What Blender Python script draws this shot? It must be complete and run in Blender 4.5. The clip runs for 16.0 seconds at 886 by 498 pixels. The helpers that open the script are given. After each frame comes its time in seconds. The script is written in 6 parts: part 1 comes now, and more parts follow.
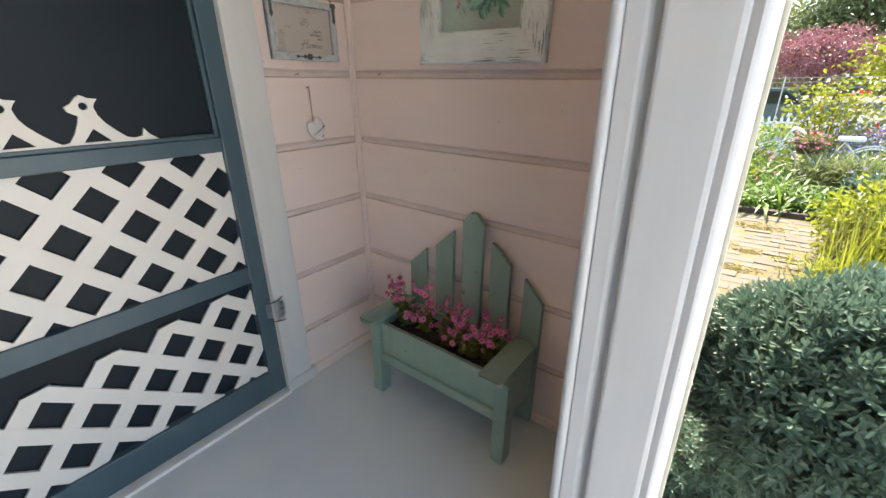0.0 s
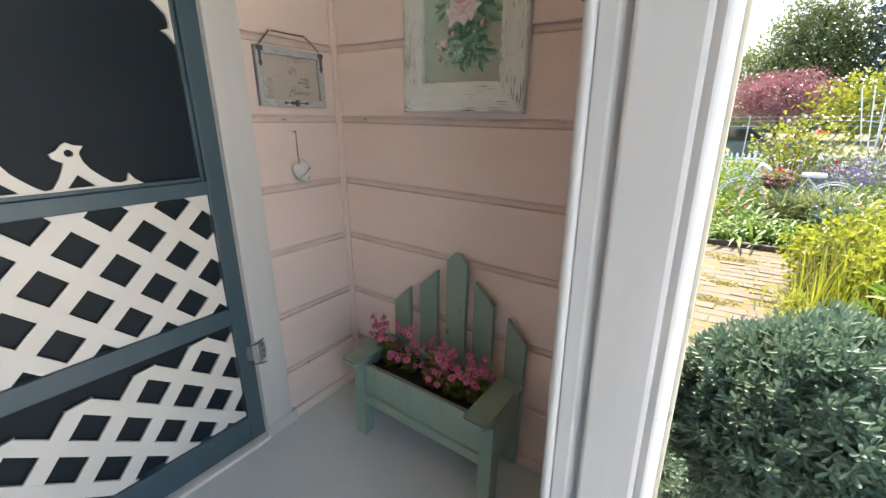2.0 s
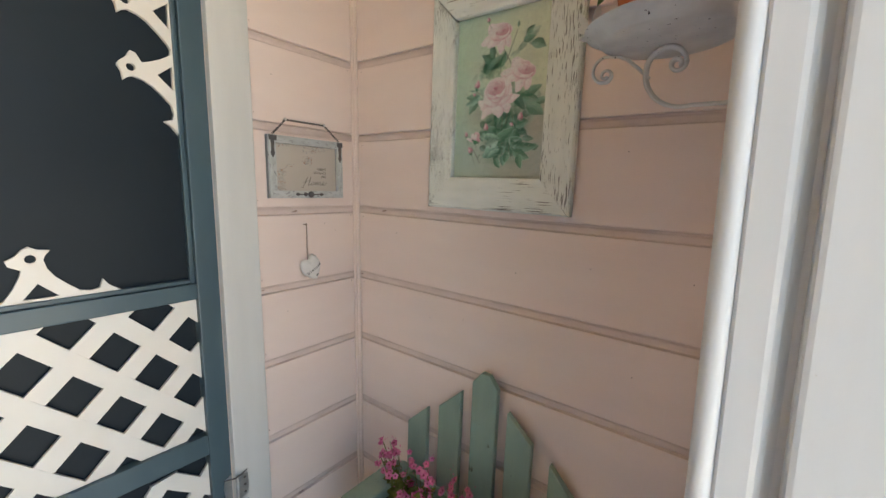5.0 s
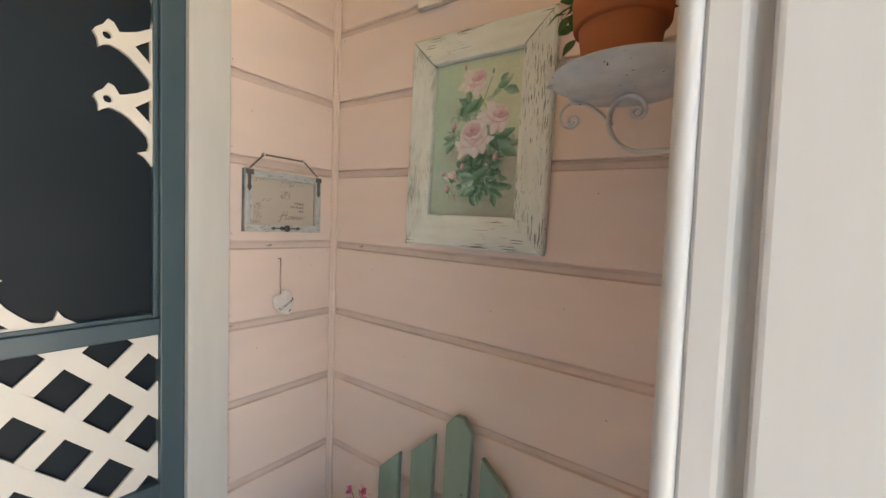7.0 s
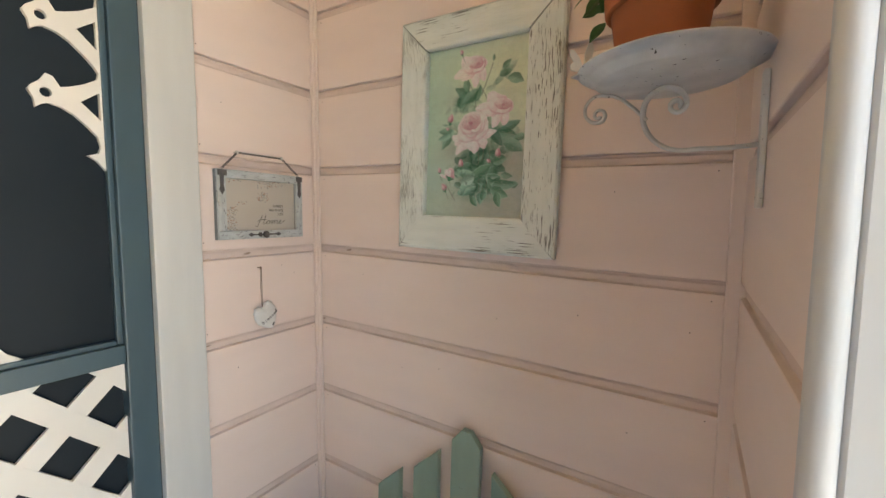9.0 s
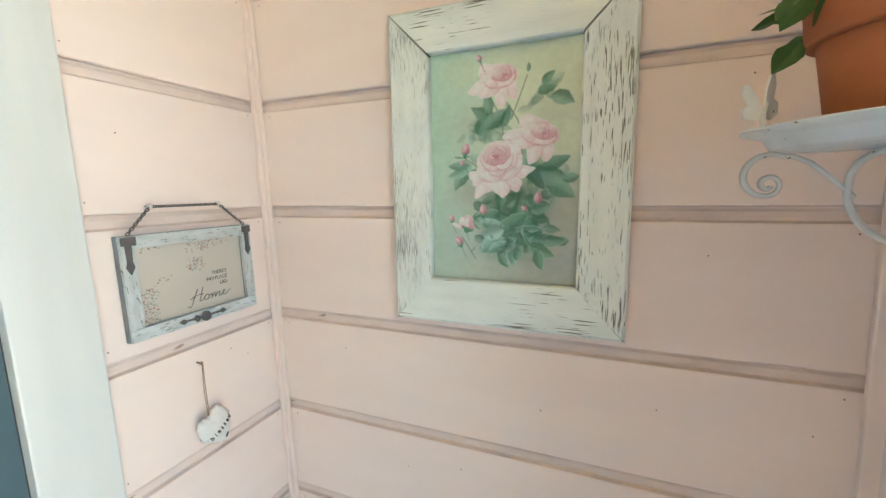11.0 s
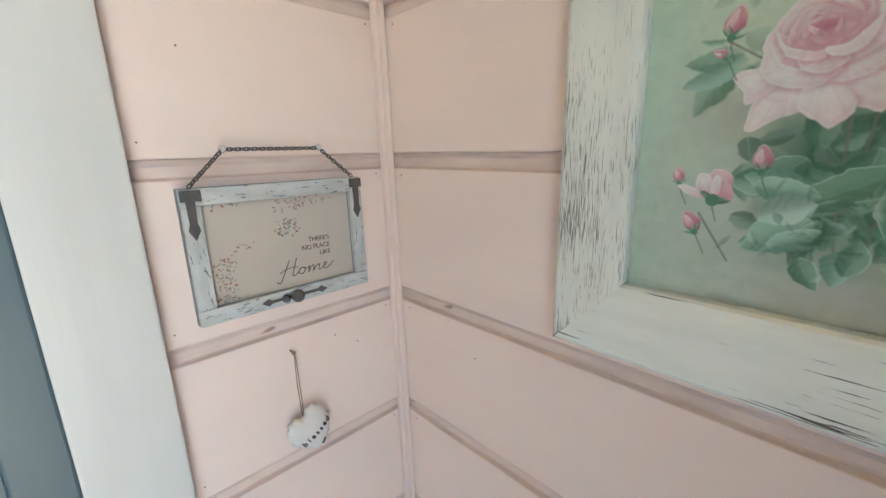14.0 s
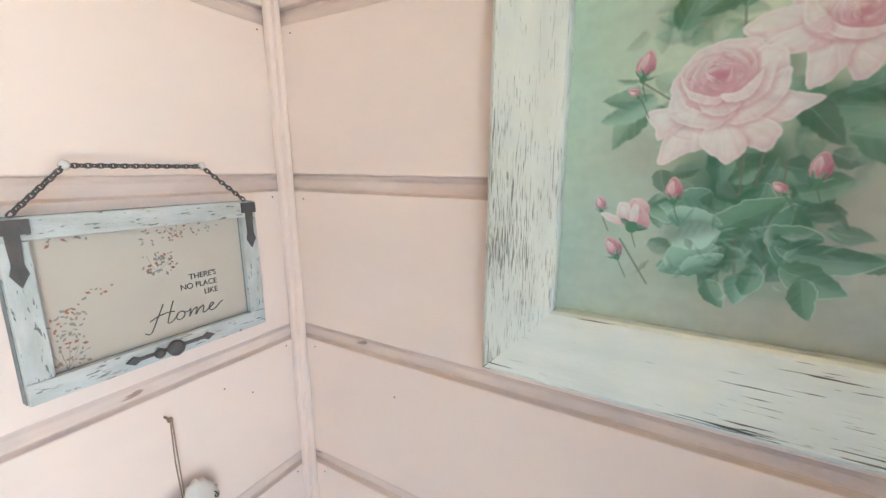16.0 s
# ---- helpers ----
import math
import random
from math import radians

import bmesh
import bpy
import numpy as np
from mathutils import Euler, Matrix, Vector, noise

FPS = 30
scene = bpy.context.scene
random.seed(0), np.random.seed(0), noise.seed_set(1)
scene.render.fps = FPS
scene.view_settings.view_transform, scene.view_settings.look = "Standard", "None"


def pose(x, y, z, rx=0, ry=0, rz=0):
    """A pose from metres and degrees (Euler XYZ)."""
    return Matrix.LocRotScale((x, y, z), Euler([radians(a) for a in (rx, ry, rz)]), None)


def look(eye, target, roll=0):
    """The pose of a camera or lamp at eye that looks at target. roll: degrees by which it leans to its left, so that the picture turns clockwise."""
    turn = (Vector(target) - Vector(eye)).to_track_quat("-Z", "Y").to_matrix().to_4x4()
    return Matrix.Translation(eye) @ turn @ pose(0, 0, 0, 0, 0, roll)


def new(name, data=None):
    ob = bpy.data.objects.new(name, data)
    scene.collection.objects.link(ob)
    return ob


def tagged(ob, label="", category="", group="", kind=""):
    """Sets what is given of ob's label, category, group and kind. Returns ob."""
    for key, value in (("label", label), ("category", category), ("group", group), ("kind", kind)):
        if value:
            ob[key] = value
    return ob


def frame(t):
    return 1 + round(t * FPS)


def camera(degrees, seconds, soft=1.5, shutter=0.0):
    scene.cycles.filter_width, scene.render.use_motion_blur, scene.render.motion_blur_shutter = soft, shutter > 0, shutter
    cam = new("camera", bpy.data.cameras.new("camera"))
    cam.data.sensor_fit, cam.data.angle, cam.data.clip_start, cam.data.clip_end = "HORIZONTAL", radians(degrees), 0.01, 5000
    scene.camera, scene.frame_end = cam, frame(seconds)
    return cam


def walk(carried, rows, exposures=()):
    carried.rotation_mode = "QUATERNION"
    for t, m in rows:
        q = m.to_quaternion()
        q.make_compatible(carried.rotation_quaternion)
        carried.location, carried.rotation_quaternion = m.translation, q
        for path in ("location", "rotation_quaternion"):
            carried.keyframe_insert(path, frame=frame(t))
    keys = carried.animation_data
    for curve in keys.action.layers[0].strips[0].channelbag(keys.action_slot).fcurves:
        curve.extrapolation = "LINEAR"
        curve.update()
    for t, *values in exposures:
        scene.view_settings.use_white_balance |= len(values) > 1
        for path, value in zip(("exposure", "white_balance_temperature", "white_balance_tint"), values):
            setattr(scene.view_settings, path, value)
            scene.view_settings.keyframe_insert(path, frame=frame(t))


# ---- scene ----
cam = camera(95.0, 16.0)
PATH = [
    (0, (1.221, -1.082, 1.047), (0.096, 0.399, 0.311), -0.8),
    (0.5, (1.219, -1.076, 1.053), (0.107, 0.433, 0.357), -0.6),
    (1, (1.222, -1.071, 1.083), (0.121, 0.472, 0.445), -0.4),
    (1.5, (1.227, -1.073, 1.099), (0.126, 0.483, 0.495), -0.3),
    (2, (1.228, -1.085, 1.082), (0.135, 0.481, 0.488), -0.3),
    (2.5, (1.209, -1.078, 1.076), (0.144, 0.504, 0.474), -0.1),
    (3, (1.195, -1.066, 1.078), (0.14, 0.523, 0.475), -0.0),
    (3.5, (1.171, -1.038, 1.075), (0.108, 0.558, 0.507), 0.1),
    (4, (1.126, -1.002, 1.114), (0.024, 0.591, 0.615), 0.2),
    (4.5, (1.086, -0.966, 1.129), (-0.063, 0.623, 0.735), 0.5),
    (5, (1.083, -0.92, 1.157), (-0.125, 0.65, 0.88), 0.7),
    (5.2, (1.089, -0.911, 1.164), (-0.138, 0.651, 0.931), 0.8),
    (7.3, (1.106, -0.897, 1.155), (-0.042, 0.739, 1.065), 1.9),
    (7.5, (1.109, -0.889, 1.164), (-0.028, 0.752, 1.056), 1.8),
    (8.2, (1.096, -0.896, 1.16), (-0.015, 0.761, 1.028), 1.6),
    (10.3, (0.798, -0.775, 1.309), (-0.025, 1.033, 1.074), -1.9),
    (10.5, (0.783, -0.76, 1.324), (0.0, 1.064, 1.08), -2.0),
    (11, (0.724, -0.705, 1.351), (-0.037, 1.125, 1.089), -2.4),
    (11.5, (0.68, -0.699, 1.35), (-0.16, 1.088, 1.033), -3.0),
    (12, (0.625, -0.686, 1.341), (-0.38, 1.005, 0.978), -3.7),
    (12.5, (0.594, -0.582, 1.334), (-0.648, 0.936, 0.946), -3.4),
    (13, (0.596, -0.486, 1.341), (-0.762, 0.922, 0.928), -2.7),
    (13.5, (0.583, -0.445, 1.338), (-0.823, 0.912, 0.912), -2.4),
    (14, (0.576, -0.425, 1.333), (-0.838, 0.918, 0.89), -2.3),
    (14.5, (0.572, -0.404, 1.328), (-0.841, 0.942, 0.889), -2.3),
    (15, (0.551, -0.383, 1.319), (-0.838, 0.991, 0.889), -2.2),
    (15.5, (0.541, -0.381, 1.323), (-0.766, 1.08, 0.927), -1.7),
    (16, (0.518, -0.422, 1.338), (-0.468, 1.281, 0.977), -1.0),
]
EXPOSURES = [(0.0, 2.23, 6750, 11), (3.0, 2.2, 6850, 11), (4.0, 2.2, 6850, 11), (5.0, 2.52, 6950, 10), (7.5, 2.5, 7600, 13), (8.2, 2.47, 7600, 13), (10.5, 3.25, 6300, 0), (11.5, 3.3, 6250, -1), (12.0, 3.25, 6200, 0), (12.6, 2.97, 6200, 5), (14.5, 2.92, 6250, 6), (15.4, 2.97, 6250, 6), (16.0, 3.35, 6150, 5)]
walk(cam, [(t, look(eye, target, roll)) for t, eye, target, roll in PATH], EXPOSURES)
# ---- world and sun ----
SUN_AZ, SUN_EL = radians(-14), radians(48)
world = bpy.data.worlds.new("sky")
scene.world = world
world.use_nodes = True
wn = world.node_tree
sky = wn.nodes.new("ShaderNodeTexSky")
sky.sky_type, sky.sun_disc = 'NISHITA', False
sky.sun_elevation, sky.sun_rotation = SUN_EL, SUN_AZ
wn.nodes["Background"].inputs[1].default_value = 0.15
wn.links.new(sky.outputs[0], wn.nodes["Background"].inputs[0])
sun_data = bpy.data.lights.new("sun", 'SUN')
sun_data.energy, sun_data.angle, sun_data.color = 5.0, radians(0.5), (1.0, 0.90, 0.73)
sun = new("sun", sun_data)
sun_way = Vector((math.sin(SUN_AZ) * math.cos(SUN_EL), math.cos(SUN_AZ) * math.cos(SUN_EL), math.sin(SUN_EL)))
sun.matrix_world = look(sun_way * 20, (0, 0, 0))


# ---- materials ----
def material(name, colour, rough=0.5, colour2=None, scale=8.0, stretch=(1, 1, 1), bump=0.15, bump_scale=60.0,
             metal=0.0, chips=None, chip_scale=30.0, chip_stretch=(1, 1, 1), chip_cut=0.62, vary=0.0, spec=0.5,
             transmit=0.0, attribute="", patch=0.0):
    """Paint, wood, leaf or stone: two colours mixed by a broad noise, a fine relief, and worn chips of a third colour."""
    m = bpy.data.materials.new(name)
    m.use_nodes = True
    t = m.node_tree
    n, l = t.nodes, t.links
    b = n["Principled BSDF"]
    b.inputs["Roughness"].default_value, b.inputs["Metallic"].default_value = rough, metal
    b.inputs["Specular IOR Level"].default_value = spec
    co = n.new("ShaderNodeTexCoord")
    mp = n.new("ShaderNodeMapping")
    mp.inputs["Scale"].default_value = stretch
    l.new(co.outputs["Object"], mp.inputs["Vector"])
    no = n.new("ShaderNodeTexNoise")
    no.inputs["Scale"].default_value, no.inputs["Detail"].default_value = scale, 5
    l.new(mp.outputs[0], no.inputs["Vector"])
    mix = n.new("ShaderNodeMix")
    mix.data_type = 'RGBA'
    c2 = colour2 or tuple(c * 0.86 for c in colour)
    mix.inputs[6].default_value, mix.inputs[7].default_value = (*colour, 1), (*c2, 1)
    ramp = n.new("ShaderNodeValToRGB")
    ramp.color_ramp.elements[0].position, ramp.color_ramp.elements[1].position = 0.35, 0.7
    l.new(no.outputs["Fac"], ramp.inputs[0])
    l.new(ramp.outputs[0], mix.inputs[0])
    out = mix.outputs[2]
    if attribute:
        at = n.new("ShaderNodeAttribute")
        at.attribute_name = attribute
        mm = n.new("ShaderNodeMix")
        mm.data_type, mm.blend_type = 'RGBA', 'MULTIPLY'
        mm.inputs[0].default_value = 1
        l.new(out, mm.inputs[6])
        l.new(at.outputs["Color"], mm.inputs[7])
        out = mm.outputs[2]
    if vary:
        ob = n.new("ShaderNodeObjectInfo")
        geo = n.new("ShaderNodeNewGeometry")
        add = n.new("ShaderNodeMath")
        add.operation = 'ADD'
        l.new(ob.outputs["Random"], add.inputs[0])
        l.new(geo.outputs["Random Per Island"], add.inputs[1])
        mr = n.new("ShaderNodeMapRange")
        mr.inputs[1].default_value, mr.inputs[2].default_value = 0, 2
        mr.inputs[3].default_value, mr.inputs[4].default_value = 1 - vary, 1 + vary
        l.new(add.outputs[0], mr.inputs[0])
        hs = n.new("ShaderNodeHueSaturation")
        l.new(mr.outputs[0], hs.inputs["Value"])
        l.new(out, hs.inputs["Color"])
        out = hs.outputs[0]
    if chips:
        mp2 = n.new("ShaderNodeMapping")
        mp2.inputs["Scale"].default_value = chip_stretch
        l.new(co.outputs["Object"], mp2.inputs["Vector"])
        no2 = n.new("ShaderNodeTexNoise")
        no2.inputs["Scale"].default_value, no2.inputs["Detail"].default_value = chip_scale, 4
        l.new(mp2.outputs[0], no2.inputs["Vector"])
        r2 = n.new("ShaderNodeValToRGB")
        r2.color_ramp.elements[0].position, r2.color_ramp.elements[1].position = chip_cut, chip_cut + 0.035
        grit = no2.outputs["Fac"]
        if patch:
            no3 = n.new("ShaderNodeTexNoise")
            no3.inputs["Scale"].default_value, no3.inputs["Detail"].default_value = 11, 2
            l.new(co.outputs["Object"], no3.inputs["Vector"])
            ma = n.new("ShaderNodeMath")
            ma.operation = 'MULTIPLY_ADD'
            ma.inputs[1].default_value = patch
            l.new(no3.outputs["Fac"], ma.inputs[0])
            l.new(grit, ma.inputs[2])
            sb_ = n.new("ShaderNodeMath")
            sb_.operation = 'SUBTRACT'
            sb_.inputs[1].default_value = patch * 0.5
            l.new(ma.outputs[0], sb_.inputs[0])
            grit = sb_.outputs[0]
        l.new(grit, r2.inputs[0])
        m2 = n.new("ShaderNodeMix")
        m2.data_type = 'RGBA'
        m2.inputs[7].default_value = (*chips, 1)
        l.new(r2.outputs[0], m2.inputs[0])
        l.new(out, m2.inputs[6])
        out = m2.outputs[2]
    l.new(out, b.inputs["Base Color"])
    if transmit:
        b.inputs["Transmission Weight"].default_value = 0
        tr = n.new("ShaderNodeBsdfTranslucent")
        l.new(out, tr.inputs["Color"])
        ms = n.new("ShaderNodeMixShader")
        ms.inputs[0].default_value = transmit
        l.new(b.outputs[0], ms.inputs[1])
        l.new(tr.outputs[0], ms.inputs[2])
        l.new(ms.outputs[0], n["Material Output"].inputs[0])
    if bump:
        nb = n.new("ShaderNodeTexNoise")
        nb.inputs["Scale"].default_value, nb.inputs["Detail"].default_value = bump_scale, 4
        l.new(mp.outputs[0], nb.inputs["Vector"])
        bp = n.new("ShaderNodeBump")
        bp.inputs["Strength"].default_value, bp.inputs["Distance"].default_value = bump, 0.002
        l.new(nb.outputs["Fac"], bp.inputs["Height"])
        if chips:
            bp2 = n.new("ShaderNodeBump")
            bp2.invert = True
            bp2.inputs["Strength"].default_value, bp2.inputs["Distance"].default_value = 0.5, 0.001
            l.new(r2.outputs[0], bp2.inputs["Height"])
            l.new(bp.outputs[0], bp2.inputs["Normal"])
            bp = bp2
        l.new(bp.outputs[0], b.inputs["Normal"])
    return m


PINK = material("pink_paint", (0.84, 0.70, 0.635), 0.40, (0.80, 0.66, 0.60), 5, (0.5, 0.5, 2), 0.12, 25,
                chips=(0.30, 0.20, 0.17), chip_scale=46, chip_stretch=(0.7, 0.7, 1.6), chip_cut=0.765)
# channel paint: soft groove shade put into the colour, plus brown grime
SHADED_DUSTY = material("shaded_dusty_pink_paint", (0.74, 0.605, 0.545), 0.6, (0.64, 0.51, 0.455), 9, (1, 1, 3), 0.3, 60,
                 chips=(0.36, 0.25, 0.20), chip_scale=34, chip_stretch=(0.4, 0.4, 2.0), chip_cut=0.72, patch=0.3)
POSTW = material("grey_white_gloss_paint", (0.62, 0.63, 0.645), 0.5, (0.57, 0.58, 0.59), 6, (3, 3, 0.4), 0.30, 26,
                 chips=(0.42, 0.38, 0.30), chip_scale=40, chip_cut=0.755, patch=0.12)
WHITE = material("white_gloss_paint", (0.78, 0.77, 0.75), 0.35, (0.70, 0.69, 0.66), 6, (3, 3, 0.4), 0.22, 30,
                 chips=(0.42, 0.38, 0.32), chip_scale=40, chip_cut=0.775)
CREAM = material("cream_paint", (0.78, 0.745, 0.68), 0.45, (0.73, 0.69, 0.62), 7, (1, 1, 1), 0.10, 70)
CASEW = material("casing_white_paint", (0.62, 0.62, 0.60), 0.45, (0.57, 0.57, 0.55), 6, (3, 3, 0.4), 0.15, 40,
                 chips=(0.50, 0.46, 0.40), chip_scale=44, chip_cut=0.775)
TEAL = material("blue_green_paint", (0.062, 0.105, 0.125), 0.38, (0.052, 0.09, 0.11), 6, (2, 2, 0.5), 0.12, 40)
# solid near-black screen and hall wall: the unlit hall's darkness is in their colour
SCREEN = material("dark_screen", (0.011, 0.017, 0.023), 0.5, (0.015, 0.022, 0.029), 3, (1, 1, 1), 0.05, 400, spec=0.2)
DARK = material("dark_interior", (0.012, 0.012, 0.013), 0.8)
FLOOR = material("grey_floor_paint", (0.60, 0.665, 0.67), 0.33, (0.54, 0.605, 0.615), 4, (1, 1, 1), 0.15, 18,
                 chips=(0.25, 0.28, 0.29), chip_scale=22, chip_cut=0.79)
CEIL = material("cream_ceiling_paint", (0.90, 0.66, 0.31), 0.45, (0.86, 0.62, 0.28), 4)
STEEL = material("galvanised_steel", (0.45, 0.47, 0.48), 0.35, (0.33, 0.35, 0.36), 40, metal=0.8, bump=0.1)
GREEN = material("sage_green_paint", (0.27, 0.37, 0.30), 0.42, (0.23, 0.32, 0.255), 9, (2, 2, 0.6), 0.2, 60,
                 chips=(0.10, 0.12, 0.08), chip_scale=38, chip_stretch=(1, 1, 0.6), chip_cut=0.70, patch=0.2)
SOIL = material("potting_soil", (0.018, 0.014, 0.011), 0.9, (0.035, 0.026, 0.018), 60, bump=0.9, bump_scale=120)
FRAMEW = material("crackled_white_paint", (0.80, 0.835, 0.79), 0.5, (0.70, 0.745, 0.70), 9, (1, 4, 4), 0.35, 60,
                  chips=(0.10, 0.09, 0.075), chip_scale=24, chip_stretch=(0.7, 18, 18), chip_cut=0.655, patch=0.40)
FRAMEM = material("finely_crackled_paint", (0.80, 0.835, 0.79), 0.5, (0.70, 0.745, 0.70), 9, (1, 4, 4), 0.4, 60,
                  chips=(0.20, 0.21, 0.185), chip_scale=110, chip_stretch=(0.42, 13, 13), chip_cut=0.61, patch=0.50)
FRAMEX = material("heavily_crackled_paint", (0.80, 0.835, 0.79), 0.5, (0.70, 0.745, 0.70), 9, (1, 4, 4), 0.5, 60,
                  chips=(0.17, 0.18, 0.155), chip_scale=34, chip_stretch=(1.0, 15, 15), chip_cut=0.605, patch=0.35)
SIGNW = material("whitewashed_wood", (0.55, 0.57, 0.565), 0.6, (0.42, 0.44, 0.43), 14, (2, 1, 6), 0.4, 90,
                 chips=(0.16, 0.16, 0.16), chip_scale=80, chip_stretch=(1, 1, 5), chip_cut=0.635)
SIGNV = material("whitewashed_side_wood", (0.55, 0.57, 0.565), 0.6, (0.42, 0.44, 0.43), 14, (6, 1, 2), 0.4, 90,
                 chips=(0.16, 0.16, 0.16), chip_scale=80, chip_stretch=(5, 1, 1), chip_cut=0.64)
SIGNG = material("greyed_edge_wood", (0.22, 0.24, 0.25), 0.6, (0.15, 0.165, 0.17), 20, bump=0.3)
SIGNFACE = material("cream_print", (0.53, 0.475, 0.415), 0.3, (0.48, 0.435, 0.38), 6, bump=0.02)
INK = material("dark_ink", (0.06, 0.055, 0.05), 0.5, bump=0)
IRON = material("dark_iron", (0.085, 0.083, 0.083), 0.6, (0.13, 0.105, 0.10), 60, metal=0.2, bump=0.4, bump_scale=200)
PEARL = material("pearl_pin", (0.75, 0.72, 0.68), 0.2, bump=0)
HEART = material("white_ceramic", (0.74, 0.72, 0.69), 0.45, (0.66, 0.63, 0.60), 30, bump=0.3, bump_scale=90,
                 chips=(0.12, 0.10, 0.09), chip_scale=70, chip_stretch=(1, 2.5, 0.7), chip_cut=0.71)
TWINE = material("brown_ribbon", (0.25, 0.17, 0.12), 0.8, bump=0.3, bump_scale=300)
SHELFW = material("distressed_white_metal", (0.74, 0.74, 0.72), 0.42, (0.60, 0.60, 0.58), 22, bump=0.25, bump_scale=90,
                  chips=(0.035, 0.028, 0.024), chip_scale=110, chip_cut=0.685)
TERRA = material("terracotta", (0.42, 0.135, 0.05), 0.75, (0.36, 0.11, 0.042), 7, (1, 1, 3), 0.2, 90)
LEAF = material("green_leaf", (0.045, 0.12, 0.03), 0.4, (0.07, 0.16, 0.045), 40, bump=0.1, vary=0.35, transmit=0.25)
LEAFY = material("yellow_green_leaf", (0.15, 0.185, 0.03), 0.45, (0.22, 0.24, 0.04), 50, bump=0.1, vary=0.35, transmit=0.25)
PETAL = material("pink_petal", (0.66, 0.13, 0.30), 0.6, (0.76, 0.28, 0.44), 120, bump=0, vary=0.3, transmit=0.3)
PETALD = material("dark_pink_throat", (0.28, 0.02, 0.07), 0.6, bump=0)
PAINT = material("painted_canvas", (1, 1, 1), 0.5, (0.90, 0.92, 0.90), 60, (1, 1, 1.6), bump=0.10, bump_scale=140, attribute="tone")


# ---- builders ----
def thing(name, label, category, m=None, group="", kind=""):
    ob = new(name)
    ob.empty_display_size = 0.05
    if m is not None:
        ob.matrix_world = m
    return tagged(ob, label, category, group, kind)


def part(name, bm, mat, parent=None, label="", m=None, smooth=False):
    me = bpy.data.meshes.new(name)
    bmesh.ops.recalc_face_normals(bm, faces=bm.faces)
    bm.to_mesh(me)
    bm.free()
    if smooth:
        for p in me.polygons:
            p.use_smooth = True
    me.materials.append(mat)
    ob = new(name, me)
    if parent is not None:
        ob.parent = parent
    if m is not None:
        ob.matrix_local = m
    if label:
        ob["label"] = label
    return ob


def box(bm, x0, x1, y0, y1, z0, z1, bevel=0.0):
    tmp = bmesh.new()
    bmesh.ops.create_cube(tmp, size=1)
    for v in tmp.verts:
        v.co = ((x0 + x1) / 2 + v.co.x * (x1 - x0), (y0 + y1) / 2 + v.co.y * (y1 - y0), (z0 + z1) / 2 + v.co.z * (z1 - z0))
    if bevel:
        bmesh.ops.bevel(tmp, geom=list(tmp.edges), offset=bevel, segments=2, affect='EDGES', profile=0.6)
    me = bpy.data.meshes.new("tmp")
    tmp.to_mesh(me)
    tmp.free()
    bm.from_mesh(me)
    bpy.data.meshes.remove(me)
    return bm


def boxpart(name, dims, mat, parent=None, label="", bevel=0.002, m=None):
    return part(name, box(bmesh.new(), *dims, bevel), mat, parent, label, m)


def prism(bm, pts, a, b, axis="y", holes=()):
    """A flat outline pulled from a to b along an axis; pts are (u, v) in the two other axes. Holes are outlines in it."""
    def place(u, v, w):
        return {"x": (w, u, v), "y": (u, w, v), "z": (u, v, w)}[axis]
    loops = []
    for outline in (pts, *holes):
        vs = [bm.verts.new(place(u, v, a)) for u, v in outline]
        loops.append([bm.edges.new((vs[i], vs[(i + 1) % len(vs)])) for i in range(len(vs))])
    edges = [e for lp in loops for e in lp]
    r = bmesh.ops.triangle_fill(bm, use_beauty=True, use_dissolve=False, edges=edges)
    faces = [g for g in r["geom"] if isinstance(g, bmesh.types.BMFace)]
    ex = bmesh.ops.extrude_face_region(bm, geom=faces)
    d = {"x": Vector((b - a, 0, 0)), "y": Vector((0, b - a, 0)), "z": Vector((0, 0, b - a))}[axis]
    bmesh.ops.translate(bm, vec=d, verts=[g for g in ex["geom"] if isinstance(g, bmesh.types.BMVert)])
    return bm


def tube(bm, pts, r, sides=8, flat=1.0):
    """A round rod along a path; r is a number or one for each point."""
    pts = [Vector(p) for p in pts]
    rings = []
    up = Vector((0.123, 0.77, 0.31)).normalized()
    for i, p in enumerate(pts):
        d = (pts[min(i + 1, len(pts) - 1)] - pts[max(i - 1, 0)]).normalized()
        a = d.cross(up).normalized()
        c = d.cross(a)
        up = -c if c.length and i and (-c).dot(up) > 0 else up
        rr = r[i] if isinstance(r, (list, tuple)) else r
        rings.append([bm.verts.new(p + rr * (a * math.cos(k * 2 * math.pi / sides) + flat * c * math.sin(k * 2 * math.pi / sides))) for k in range(sides)])
    for p, q in zip(rings, rings[1:]):
        for k in range(sides):
            bm.faces.new((p[k], p[(k + 1) % sides], q[(k + 1) % sides], q[k]))
    bm.faces.new(rings[0][::-1])
    bm.faces.new(rings[-1])
    return bm


def lathe(bm, profile, cx=0, cy=0, cz=0, sides=40):
    rings = [[bm.verts.new((cx + r * math.cos(k * 2 * math.pi / sides), cy + r * math.sin(k * 2 * math.pi / sides), cz + z)) for k in range(sides)] for r, z in profile]
    for p, q in zip(rings, rings[1:]):
        for k in range(sides):
            bm.faces.new((p[k], p[(k + 1) % sides], q[(k + 1) % sides], q[k]))
    bm.faces.new(rings[0][::-1])
    bm.faces.new(rings[-1])
    return bm


